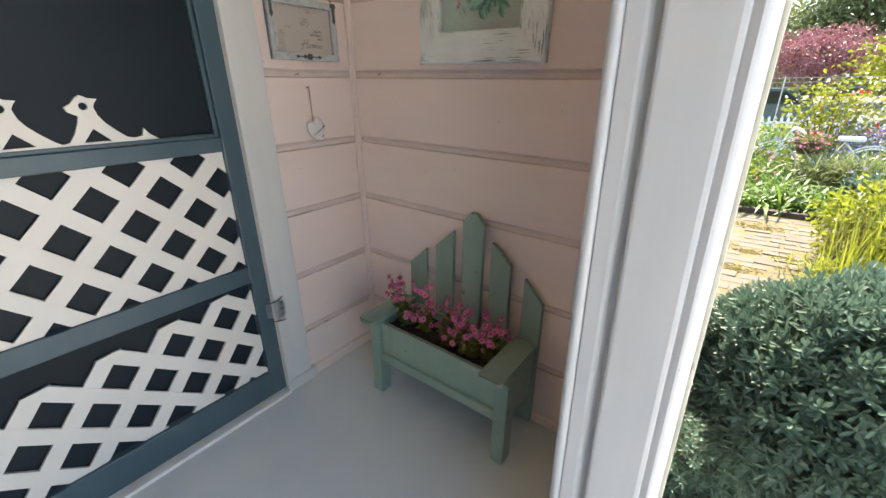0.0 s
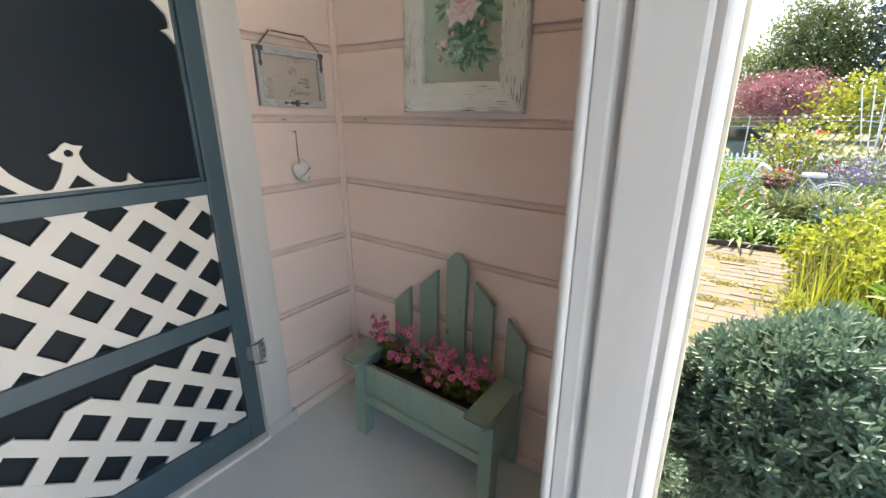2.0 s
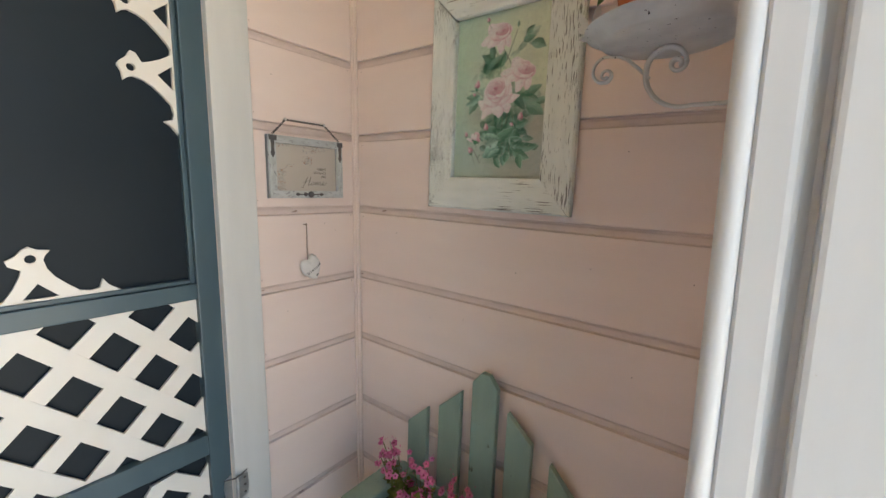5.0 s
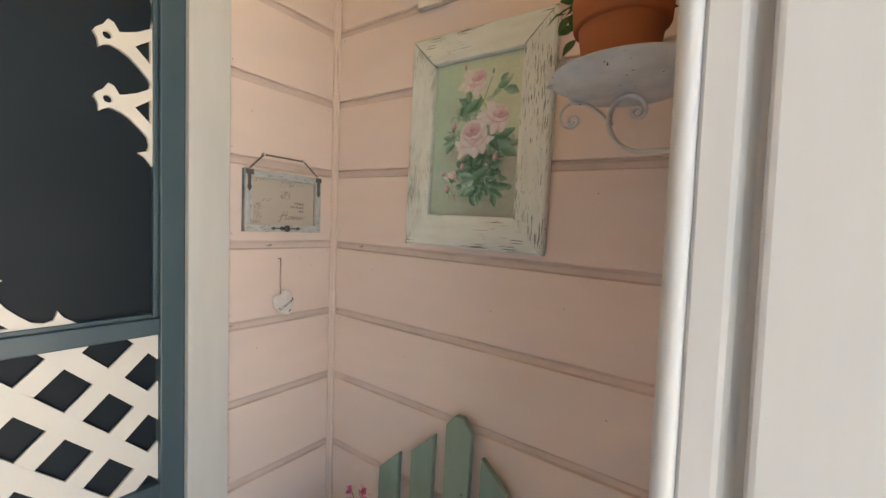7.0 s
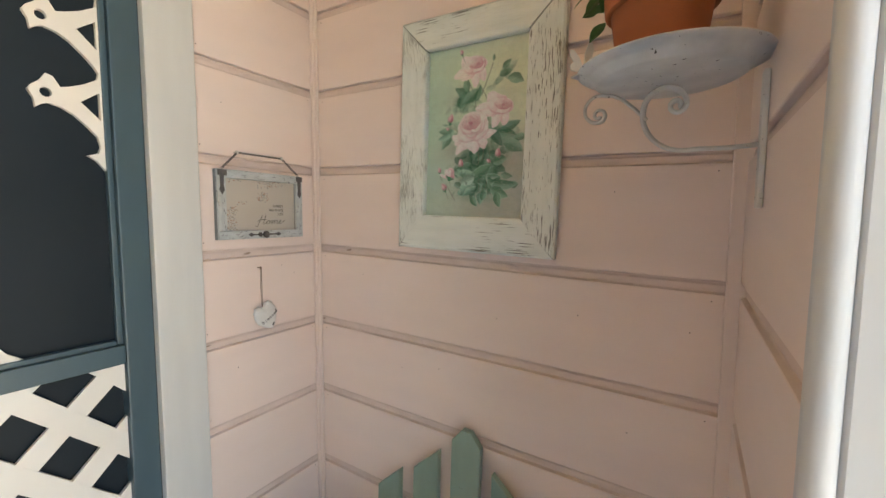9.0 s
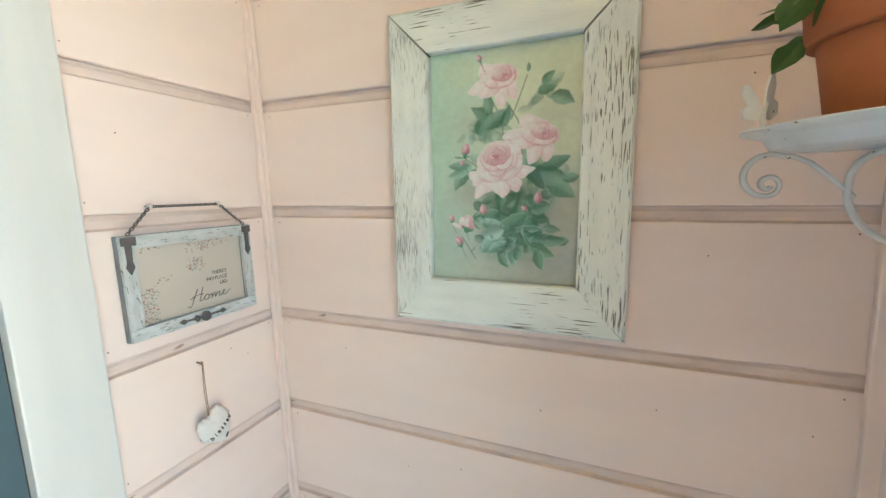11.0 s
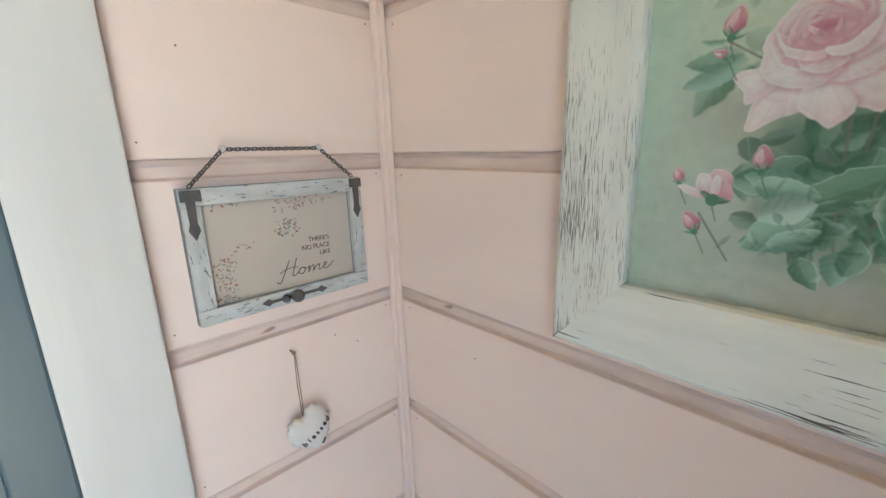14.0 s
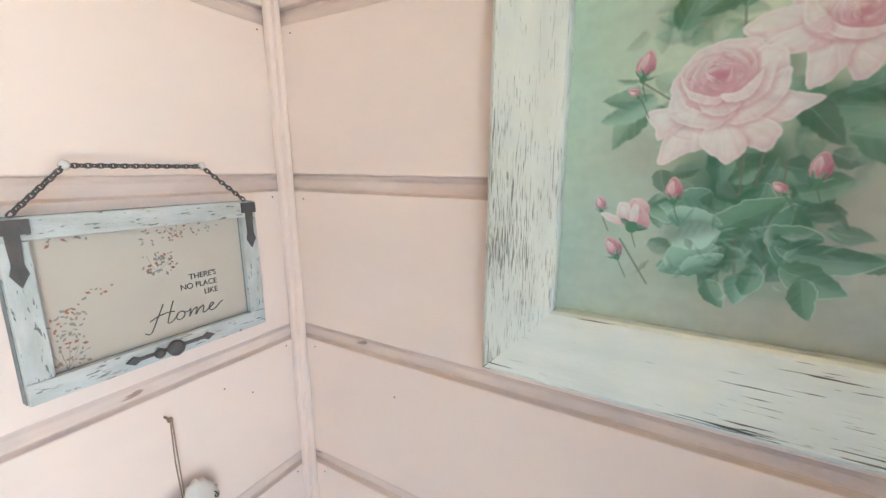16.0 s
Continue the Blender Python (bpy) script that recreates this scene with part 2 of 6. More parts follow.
def words(name, text, size, mat, parent, m, shear=0.0, spacing=1.0, thick=0.0002, align='LEFT'):
    cu = bpy.data.curves.new(name, 'FONT')
    cu.body, cu.size, cu.shear, cu.space_character, cu.extrude, cu.align_x = text, size, shear, spacing, thick, align
    ob = bpy.data.objects.new(name, cu)
    scene.collection.objects.link(ob)
    bpy.context.view_layer.update()
    me = bpy.data.meshes.new_from_object(ob)
    bpy.data.objects.remove(ob)
    me.materials.clear()
    me.materials.append(mat)
    ob = new(name, me)
    ob.parent = parent
    ob.matrix_local = m
    return ob


def clip_convex(poly, keep):
    """Cut a polygon by half planes (nx, ny, d): keeps nx * u + ny * v <= d."""
    for nx, ny, d in keep:
        out = []
        for i in range(len(poly)):
            p, q = poly[i], poly[(i + 1) % len(poly)]
            sp, sq = nx * p[0] + ny * p[1] - d, nx * q[0] + ny * q[1] - d
            if sp <= 0:
                out.append(p)
            if sp * sq < 0:
                f = sp / (sp - sq)
                out.append((p[0] + f * (q[0] - p[0]), p[1] + f * (q[1] - p[1])))
        poly = out
        if len(poly) < 3:
            return []
    return poly


# ---- porch: floor, walls, ceiling ----
SLOPE = 0.06          # the porch floor and what stands on it fall away towards +x
SAG = 0.027           # the courses of the back wall fall a little the same way
RX = 1.07             # inner face of the short wall with the shelf
COURSES = [-0.03, 0.20, 0.423, 0.657, 0.875, 1.099, 1.332, 1.56, 1.787, 2.012, 2.24]

bm = box(bmesh.new(), -0.02, RX + 0.02, -2.62, 0.02, -0.10, 0.0)
box(bm, RX + 0.021, 1.6, -1.55, -0.60, -0.10, 0.0)
for v in bm.verts:
    v.co.z -= SLOPE * v.co.x
floor = tagged(part("floor", bm, FLOOR), "smooth grey-blue painted wooden porch floor", "floor", kind="structure")

wall_n = tagged(part("wall_north", box(bmesh.new(), -0.15, RX + 0.13, 0.021, 0.14, -0.45, 2.45), PINK), "pale pink painted wooden siding wall behind the planter", "wall", kind="structure")
bm = box(bmesh.new(), -0.14, -0.021, -0.40, 0.0205, -0.45, 2.45)
box(bm, -0.14, -0.021, -1.32, -0.401, 2.06, 2.45)
box(bm, -0.14, -0.021, -2.6, -1.321, -0.45, 2.45)
wall_w = tagged(part("wall_west", bm, PINK), "pale pink painted wooden siding wall beside the screen door", "wall", kind="structure")
wall_e = tagged(part("wall_east", box(bmesh.new(), RX + 0.021, RX + 0.13, -0.53, 0.0205, -0.45, 2.45), PINK), "short pink painted siding wall under the shelf", "wall", kind="structure")


wall_s = tagged(part("wall_south", box(bmesh.new(), -0.15, RX + 0.13, -2.74, -2.621, -0.45, 2.45), PINK), "pale pink painted wooden siding wall closing the porch", "wall", kind="structure")
# unseen return wall, its end set to limit southern light through the opening
wall_es = tagged(part("wall_east_return", box(bmesh.new(), RX + 0.021, RX + 0.13, -2.6205, -1.75, -0.45, 2.45), PINK), "unseen short pink painted siding wall limiting light into the porch", "wall", kind="structure")


# unseen wall added to keep southern light off the post and back wall
bm = box(bmesh.new(), RX + 0.131, 1.95, -1.87, -1.75, -0.47, 2.45)
tagged(part("wall_side", bm, TEAL), "unseen dark blue-green wall added to block light from the south", "wall", kind="structure")


def board_mesh(length, z0, z1):
    """A drop-siding board along local x, its face at y = 0 looking to -y: flat, with a shallow channel at its top."""
    b = z0 + 0.0106
    t = z1 + 0.0099
    prof = [(0.020, b), (0.0022, b), (0.0005, b + 0.0012), (0.0, b + 0.0028), (0.0, t - 0.0250), (0.0009, t - 0.0240), (0.0062, t - 0.0222), (0.0080, t - 0.0205), (0.0072, t - 0.0160), (0.0074, t - 0.0080), (0.0095, t - 0.0040), (0.0100, t), (0.020, t)]
    bm = bmesh.new()
    ends = [[bm.verts.new((x, y, z)) for y, z in prof] for x in (0, length)]
    for i in range(len(prof)):
        j = (i + 1) % len(prof)
        bm.faces.new((ends[0][i], ends[0][j], ends[1][j], ends[1][i]))
    bm.faces.new(ends[0][::-1])
    bm.faces.new(ends[1])
    return bm


def siding(wall, length, m, sag=0.0, low=0, high=99, drop=0.0):
    for i in range(low, min(high, len(COURSES) - 1)):
        bm = board_mesh(length, COURSES[i] - drop, COURSES[i + 1] - drop)
        for v in bm.verts:
            v.co.z -= sag * v.co.x
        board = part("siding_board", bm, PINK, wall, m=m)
        # channel faces take the darker paint that holds groove shade and dust
        board.data.materials.append(SHADED_DUSTY)
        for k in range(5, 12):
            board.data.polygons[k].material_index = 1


siding(wall_n, RX + 0.011, pose(0, 0, 0), SAG)
siding(wall_w, 0.353, pose(0, -0.358, 0, 0, 0, 90))
siding(wall_w, 1.235, pose(0, -2.598, 0, 0, 0, 90))
siding(wall_w, 1.02, pose(0, -1.358, 0, 0, 0, 90), low=9)
siding(wall_s, RX, pose(RX, -2.6, 0, 0, 0, 180))
siding(wall_e, 0.517, pose(RX, -0.0125, 0, 0, 0, -90), drop=SAG * RX)

# old nail heads and holes in the boards
NAIL = material("rusty_nail", (0.20, 0.13, 0.10), 0.7, bump=0)
nail_bm = lathe(bmesh.new(), [(0.0012, 0.0), (0.0012, 0.0006), (0.0006, 0.0009)], sides=8)
nail_ob = part("nail", nail_bm, NAIL, wall_n, m=pose(0.797, -0.0002, 0.988, 90, 0, 0))
for x, z in ([(0.036, z - 0.026) for z in COURSES[2:9]] + [(1.030, z - 0.055) for z in COURSES[3:8]] + [(0.999, 0.982), (0.19, 1.028), (0.86, 1.245), (0.905, 1.50), (0.61, 0.955), (0.33, 0.78), (0.45, 0.80), (0.90, 0.76)]):
    ob = new("nail", nail_ob.data)
    ob.parent = wall_n
    ob.matrix_local = pose(x, -0.0002, z, 90, 0, 0)
for y, z in [(-0.026, z - 0.022) for z in COURSES[2:9]] + [(-0.345, z + 0.03) for z in COURSES[2:9]] + [(-0.09, 1.03), (-0.27, 0.80), (-0.13, 1.055), (-0.29, 1.47)]:
    ob = new("nail", nail_ob.data)
    ob.parent = wall_w
    ob.matrix_local = pose(0.0002, y, z, 0, 90, 0)

# corner beads and the strip along the foot of the back wall
bm = bmesh.new()
box(bm, 0.0005, 0.0115, -0.0165, -0.0055, -0.02, 2.3, 0.003)
box(bm, 0.0085, 0.0195, -0.0095, -0.0005, -0.02, 2.3, 0.003)
tagged(part("trim_corner", bm, PINK), "narrow pink painted double bead in the wall corner", "trim", kind="structure")
bm = bmesh.new()
box(bm, RX - 0.021, RX + 0.0105, -0.012, -0.0005, -0.07, 2.3, 0.003)
tagged(part("trim_inner_corner", bm, PINK), "narrow pink painted batten in the wall corner", "trim", kind="structure")
bm = box(bmesh.new(), 0.004, RX - 0.003, -0.016, -0.0005, 0.0, 0.034, 0.005)
for v in bm.verts:
    v.co.z -= SLOPE * v.co.x
tagged(part("baseboard", bm, PINK), "thin pink painted strip along the floor", "baseboard", kind="structure")
bm = box(bmesh.new(), 0.0005, 0.018, -0.336, -0.017, -0.002, 0.036, 0.005)
tagged(part("baseboard_west", bm, PINK), "thin pink painted strip along the floor", "baseboard", kind="structure")

bm = box(bmesh.new(), -0.14, 1.55, -2.74, 0.14, 2.30, 2.42)
tagged(part("ceiling", bm, CEIL), "warm cream painted porch ceiling boards", "ceiling", kind="structure")

# white corner post at the end of the short wall
post = thing("porch_post", "white gloss painted wooden corner post with moulded edges", "post", kind="structure")
PZ0, PZ1 = -0.44, 2.298
LEAN = Matrix(((1, 0, 0.0085, -0.0002), (0, 1, 0, 0), (0, 0, 1, 0), (0, 0, 0, 1)))     # the inner edge is a little out of plumb
part("bead", tube(bmesh.new(), [(1.0625, -0.552, PZ0), (1.0625, -0.552, PZ1)], 0.0090, 16), POSTW, post, m=LEAN, smooth=True)
bm = bmesh.new()
prism(bm, [(1.0700, -0.531), (1.0710, -0.5550), (1.0735, -0.5580), (1.0925, -0.5580), (1.0965, -0.5565), (1.1005, -0.5520), (1.1065, -0.5478), (1.1156, -0.5455), (1.1156, -0.531)], PZ0, PZ1, "z")
part("cove_moulding", bm, POSTW, post, m=LEAN)
bm = bmesh.new()
arc = [(1.196 + 0.0185 * math.sin(a), -0.5475 - 0.0185 * math.cos(a)) for a in np.linspace(0.25, 1.55, 8)]
prism(bm, [(1.1115, -0.531), (1.1115, -0.5440), (1.1158, -0.5445), (1.1158, -0.5625), (1.1175, -0.565), (1.121, -0.566), (1.185, -0.566), (1.1895, -0.5645), (1.1915, -0.5625), (1.1935, -0.5635)] + arc + [(1.2145, -0.531)], PZ0, PZ1, "z")
part("face_board", bm, POSTW, post)
part("inner_jamb", box(bmesh.new(), 1.0562, 1.0690, -0.5425, -0.5305, PZ0, PZ1, 0.002), POSTW, post, m=LEAN)

OUTERW = material("weathered_cream_paint", (0.60, 0.56, 0.45), 0.6, (0.52, 0.47, 0.36), 8, (2, 2, 0.5), 0.4, 40,
                  chips=(0.30, 0.25, 0.16), chip_scale=30, chip_stretch=(1, 1, 0.4), chip_cut=0.66, patch=0.3)
part("outer_trim", box(bmesh.new(), 1.2005, 1.2200, -0.5300, -0.4950, PZ0, PZ1, 0.003), OUTERW, post, "weathered cream strip on the garden side")

# door casing, sill and screen door
casing = thing("trim_door_casing", "cream-white painted flat door casing", "door casing", kind="structure")
boxpart("casing_board", (0.0005, 0.022, -0.459, -0.359, 0.042, 2.16), CASEW, casing, bevel=0.003)
boxpart("casing_board", (0.0005, 0.022, -1.37, -1.262, 0.042, 2.16), CASEW, casing, bevel=0.003)
boxpart("head_board", (0.0005, 0.026, -1.39, -0.32, 2.1605, 2.27), CASEW, casing, bevel=0.003)
boxpart("plinth_block", (0.0005, 0.026, -0.461, -0.338, -0.004, 0.0415), CASEW, casing, bevel=0.004)
boxpart("plinth_block", (0.0005, 0.026, -1.384, -1.260, -0.004, 0.0415), CASEW, casing, bevel=0.004)
boxpart("sill", (-0.10, 0.034, -1.2595, -0.4615, -0.004, 0.010), WHITE, casing, "worn white painted threshold strip", 0.003)

door = thing("door_1", "blue-green screen door with cream lattice and fretwork brackets", "screen door", kind="structure")
DY0, DY1 = -0.4590, -1.258     # hinge side, latch side
IY0, IY1 = -0.512, -1.194
XF = 0.004                    # front face of the door
boxpart("stile", (XF - 0.032, XF, IY0, DY0 - 0.001, 0.013, 2.05), TEAL, door, bevel=0.003)
boxpart("stile", (XF - 0.032, XF, DY1, IY1, 0.013, 2.05), TEAL, door, bevel=0.003)
for z0, z1 in ((0.013, 0.112), (0.466, 0.522), (0.886, 0.926), (1.96, 2.05)):
    boxpart("rail", (XF - 0.031, XF - 0.0005, IY1 + 0.0005, IY0 - 0.0005, z0, z1), TEAL, door, bevel=0.003)
for z0, z1 in ((0.9262, 1.9598),):
    boxpart("screen_stop", (XF - 0.024, XF - 0.010, IY0 - 0.011, IY0 - 0.0007, z0, z1), TEAL, door, bevel=0.002)
    boxpart("screen_stop", (XF - 0.024, XF - 0.010, IY1 + 0.0007, IY1 + 0.011, z0, z1), TEAL, door, bevel=0.002)
    boxpart("screen_stop", (XF - 0.024, XF - 0.010, IY1 + 0.012, IY0 - 0.012, z0, z0 + 0.010), TEAL, door, bevel=0.002)
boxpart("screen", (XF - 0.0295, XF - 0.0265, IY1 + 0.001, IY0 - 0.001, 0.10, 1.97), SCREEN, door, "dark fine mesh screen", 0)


def lattice(name, cy, cz, z0, z1, turn=0.0, top=None):
    """Crossed strips at 45 degrees round a crossing at (cy, cz), turned a little and cut to the panel."""
    w, per = 0.0195, 0.1047
    for layer, ang in ((0, 45 + turn), (1, -45 + turn)):
        ax = (math.cos(radians(ang)), math.sin(radians(ang)))
        nx = (-ax[1], ax[0])
        for k in range(-14, 15):
            d = k * per
            mid = (cy + nx[0] * d, cz + nx[1] * d)
            strip = [(mid[0] + 2 * a * ax[0] + b * w * nx[0], mid[1] + 2 * a * ax[1] + b * w * nx[1]) for a, b in ((-1, -1), (1, -1), (1, 1), (-1, 1))]
            keep = [(1, 0, IY0 - 0.001), (-1, 0, -(IY1 + 0.001)), (0, 1, z1), (0, -1, -z0)]
            if top is not None:
                keep.append((-math.tan(radians(turn)), 1, top - math.tan(radians(turn)) * cy))
            cut = clip_convex(strip, keep)
            if len(cut) > 2:
                bm = prism(bmesh.new(), cut, XF - 0.0205, XF - 0.0125 + 0.0007 * layer, "x")
                part(name, bm, CREAM, door)


lattice("lattice_strip", -0.755, 0.7975, 0.5225, 0.8855)
lattice("lattice_strip", -0.613, 0.4465, 0.1125, 0.465, 7.0, 0.449)

# fretwork: one bracket shape, its two birds, used along the foot and the sides of the big screen
def arc_pts(cx, cy, r, a0, a1, n=8):
    return [(cx + r * math.cos(radians(a)), cy + r * math.sin(radians(a))) for a in np.linspace(a0, a1, n)]


def fret_outline():
    """Along a rail at v = 0, from the corner side at u = 0.12 out to the tail: u to the tail, v away from the rail."""
    out = [(-0.27, 0.0), (-0.27, 0.014)]
    out += [(-0.262, 0.020), (-0.235, 0.012), (-0.2, 0.008), (-0.165, 0.012)]
    for c in (-0.115, 0.02):
        out += [(c - 0.045, 0.016), (c - 0.030, 0.038), (c - 0.020, 0.060), (c - 0.016, 0.072), (c - 0.033, 0.082), (c - 0.036, 0.092),
                (c - 0.022, 0.100), (c - 0.012, 0.112), (c - 0.003, 0.117), (c + 0.010, 0.110), (c + 0.027, 0.108), (c + 0.019, 0.098), (c + 0.016, 0.090),
                (c + 0.020, 0.072), (c + 0.030, 0.055), (c + 0.048, 0.036), (c + 0.066, 0.020)]
        if c < 0:
            out += [(c + 0.078, 0.013)]
    out += [(0.105, 0.016), (0.118, 0.020), (0.124, 0.038), (0.133, 0.024), (0.152, 0.010), (0.170, 0.0)]
    return out


def fret(name, m):
    bm = bmesh.new()
    holes = []
    for c in (-0.115, 0.02):
        holes.append(arc_pts(c - 0.002, 0.093, 0.0085, 0, 330, 12))
        holes.append([(c - 0.020, 0.014), (c + 0.034, 0.014), (c + 0.004, 0.044)])
    prism(bm, fret_outline(), 0.0, 0.010, "z", holes)
    return part(name, bm, CREAM, door, "cream painted fretwork with bird-shaped cut-outs", m)


# local u, v, w to world: foot of the screen (u along +y), then the hinge side (u downwards, v to -y)
fx = XF - 0.0255
fret("fretwork", Matrix(((0, 0, 1, fx), (1, 0, 0, -0.813), (0, 1, 0, 0.9268), (0, 0, 0, 1))))
fret("fretwork", Matrix(((0, 0, 1, fx), (0, -1, 0, IY0 - 0.0005), (-1, 0, 0, 1.434), (0, 0, 0, 1))))
fret("fretwork", Matrix(((0, 0, 1, fx), (0, 1, 0, IY1 + 0.0005), (-1, 0, 0, 1.434), (0, 0, 0, 1))))


def hinge(z):
    h = part("hinge", tube(bmesh.new(), [(0.027, -0.4555, z - 0.038), (0.027, -0.4555, z + 0.038)], 0.0058, 10), STEEL, door, "galvanised steel butterfly hinge")
    bm = bmesh.new()
    prism(bm, [(-0.4500, z - 0.036), (-0.4270, z - 0.030), (-0.4240, z), (-0.4270, z + 0.030), (-0.4500, z + 0.036)], 0.0222, 0.0246, "x")
    part("leaf", bm, STEEL, h)
    bm = bmesh.new()
    prism(bm, [(-0.4620, z - 0.034), (-0.4800, z - 0.028), (-0.4840, z), (-0.4800, z + 0.028), (-0.4620, z + 0.034)], 0.0042, 0.0066, "x")
    part("leaf", bm, STEEL, h)
    for sz in (-1, 1):
        ze = z + sz * 0.037
        part("spring_arm", tube(bmesh.new(), [(0.029, -0.430, ze + 0.008 * sz), (0.033, -0.446, ze + 0.004 * sz), (0.032, -0.464, ze), (0.016, -0.486, ze - 0.003 * sz)], [0.0014, 0.0026, 0.0024, 0.0012], 6), IRON, h, "dark rusted spring arm")
    for dz in (-0.022, 0.0, 0.022):
        part("screw", lathe(bmesh.new(), [(0.0035, 0), (0.003, 0.0012), (0.001, 0.0016)], sides=8), IRON, h, m=pose(0.0247, -0.4355, z + dz, 0, 90, 0))


hinge(0.345)
hinge(1.745)
# near-black wall: the hall's lack of light is put into its colour
tagged(part("wall_hall", box(bmesh.new(), -0.9, -0.85, -1.6, 0.0, -0.1, 2.4), DARK), "near-black wall with the unlit hall put into its colour", "wall", kind="structure")

# ---- planter bench ----
bench = thing("planter_bench", "sage green painted wooden chair-shaped planter with picket back", "planter",
              Matrix(((1, 0, 0, 0.520), (0, 1, 0, -0.002), (-SLOPE, 0, 1, -SLOPE * 0.520), (0, 0, 0, 1))))


def slat(x0, x1, za, zb, zpeak=None, foot=0.12):
    bm = bmesh.new()
    top = [(x1, zb), (x0, za)] if zpeak is None else [(x1, zb), ((x0 + x1) / 2 + 0.012, zpeak), ((x0 + x1) / 2 - 0.012, zpeak), (x0, za)]
    prism(bm, [(x0, foot), (x1, foot)] + top, -0.034, -0.016, "y")
    bmesh.ops.bevel(bm, geom=[e for e in bm.edges if e.calc_length() > 0.015], offset=0.0018, segments=1, affect='EDGES')
    part("slat", bm, GREEN, bench)


slat(-0.262, -0.188, 0.466, 0.538, foot=0.0)
slat(-0.143, -0.068, 0.560, 0.632)
slat(-0.030, 0.048, 0.675, 0.675, 0.708)
slat(0.080, 0.152, 0.625, 0.562)
slat(0.202, 0.270, 0.535, 0.464, foot=0.0)
for s, a in ((-1, -0.2745), (1, 0.2365)):
    part("leg", box(bmesh.new(), a, a + 0.044, -0.243, -0.195, 0.0, 0.305, 0.003), GREEN, bench)
    x0 = -0.268 if s < 0 else 0.245
    part("side_panel", box(bmesh.new(), x0, x0 + 0.016, -0.1945, -0.0345, 0.125, 0.300, 0.002), GREEN, bench)
    bm = bmesh.new()
    ax0, ax1 = (-0.304, -0.232) if s < 0 else (0.190, 0.272)
    outline = [(ax0, -0.016), (ax0, -0.262), (ax0 + 0.012, -0.272), (ax1 - 0.012, -0.272), (ax1, -0.262), (ax1, -0.016)]
    if s < 0:
        outline = [(ax0, -0.060), (ax0, -0.262), (ax0 + 0.012, -0.272), (ax1 - 0.012, -0.272), (ax1, -0.262), (ax1, -0.036), (ax0 + 0.035, -0.036)]
    else:
        outline = [(ax0, -0.036), (ax0, -0.262), (ax0 + 0.012, -0.272), (ax1 - 0.012, -0.272), (ax1, -0.262), (ax1, -0.036)]
    prism(bm, outline, 0.3055, 0.324, "z")
    bmesh.ops.bevel(bm, geom=list(bm.edges), offset=0.0025, segments=2, affect='EDGES')
    part("arm", bm, GREEN, bench)
WORN = material("bare_weathered_wood", (0.13, 0.115, 0.10), 0.85, (0.20, 0.19, 0.16), 30, (4, 1, 1), 0.5, 90)
for x0, x1 in ((-0.292, -0.242), (0.202, 0.262)):
    bm = bmesh.new()
    tube(bm, [(x0 - 0.008, -0.2655, 0.3235), (x0, -0.2712, 0.3236), (x1, -0.2712, 0.3235), (x1 + 0.008, -0.2655, 0.3236)], [0.0008, 0.0018, 0.0014, 0.0008], 6)
    part("worn_edge", bm, WORN, bench, "bare weathered wood along a chipped edge")
part("worn_edge", tube(bmesh.new(), [(0.2712, -0.24, 0.3236), (0.2716, -0.18, 0.3238), (0.2712, -0.12, 0.3236), (0.2714, -0.06, 0.3234)], [0.0006, 0.0017, 0.0010, 0.0006], 6), WORN, bench, "bare weathered wood along a chipped edge")
part("worn_edge", tube(bmesh.new(), [(-0.225, -0.2195, 0.3015), (-0.05, -0.2200, 0.3018), (0.1, -0.2195, 0.3015), (0.19, -0.2200, 0.3016)], [0.0030, 0.0036, 0.0030, 0.0034], 6), WORN, bench, "bare weathered top edge of the planter box")
part("front_panel", box(bmesh.new(), -0.2295, 0.2355, -0.228, -0.211, 0.185, 0.302, 0.002), GREEN, bench)
part("front_rail", box(bmesh.new(), -0.2298, 0.2358, -0.238, -0.206, 0.150, 0.184, 0.003), GREEN, bench)
part("bottom_board", box(bmesh.new(), -0.250, 0.2445, -0.2055, -0.0345, 0.150, 0.166, 0.002), GREEN, bench)
part("back_board", box(bmesh.new(), -0.250, 0.2445, -0.050, -0.0347, 0.167, 0.300, 0.002), GREEN, bench)

rng = np.random.default_rng(4)
bm = bmesh.new()
nx, ny = 26, 9
grid = [[bm.verts.new((-0.247 + 0.49 * i / nx, -0.209 + 0.157 * j / ny, 0.262 + 0.012 * rng.random())) for j in range(ny + 1)] for i in range(nx + 1)]
for i in range(nx):
    for j in range(ny):
        bm.faces.new((grid[i][j], grid[i + 1][j], grid[i + 1][j + 1], grid[i][j + 1]))
part("soil", bm, SOIL, bench, "dark moist potting soil", smooth=True)


def leaf_quad(vs, fs, p, d, n, length, width, fold=0.25):
    """One leaf of four triangles from p along d, its blade facing n."""
    s = np.cross(d, n)
    s /= np.linalg.norm(s) + 1e-9
    i = len(vs)
    vs += [p, p + d * length * 0.5 + s * width * 0.5 + n * fold * width, p + d * length * 0.5 - n * 0.02 * length, p + d * length * 0.5 - s * width * 0.5 + n * fold * width, p + d * length]
    fs += [(i, i + 1, i + 2), (i, i + 2, i + 3), (i + 1, i + 4, i + 2), (i + 2, i + 4, i + 3)]


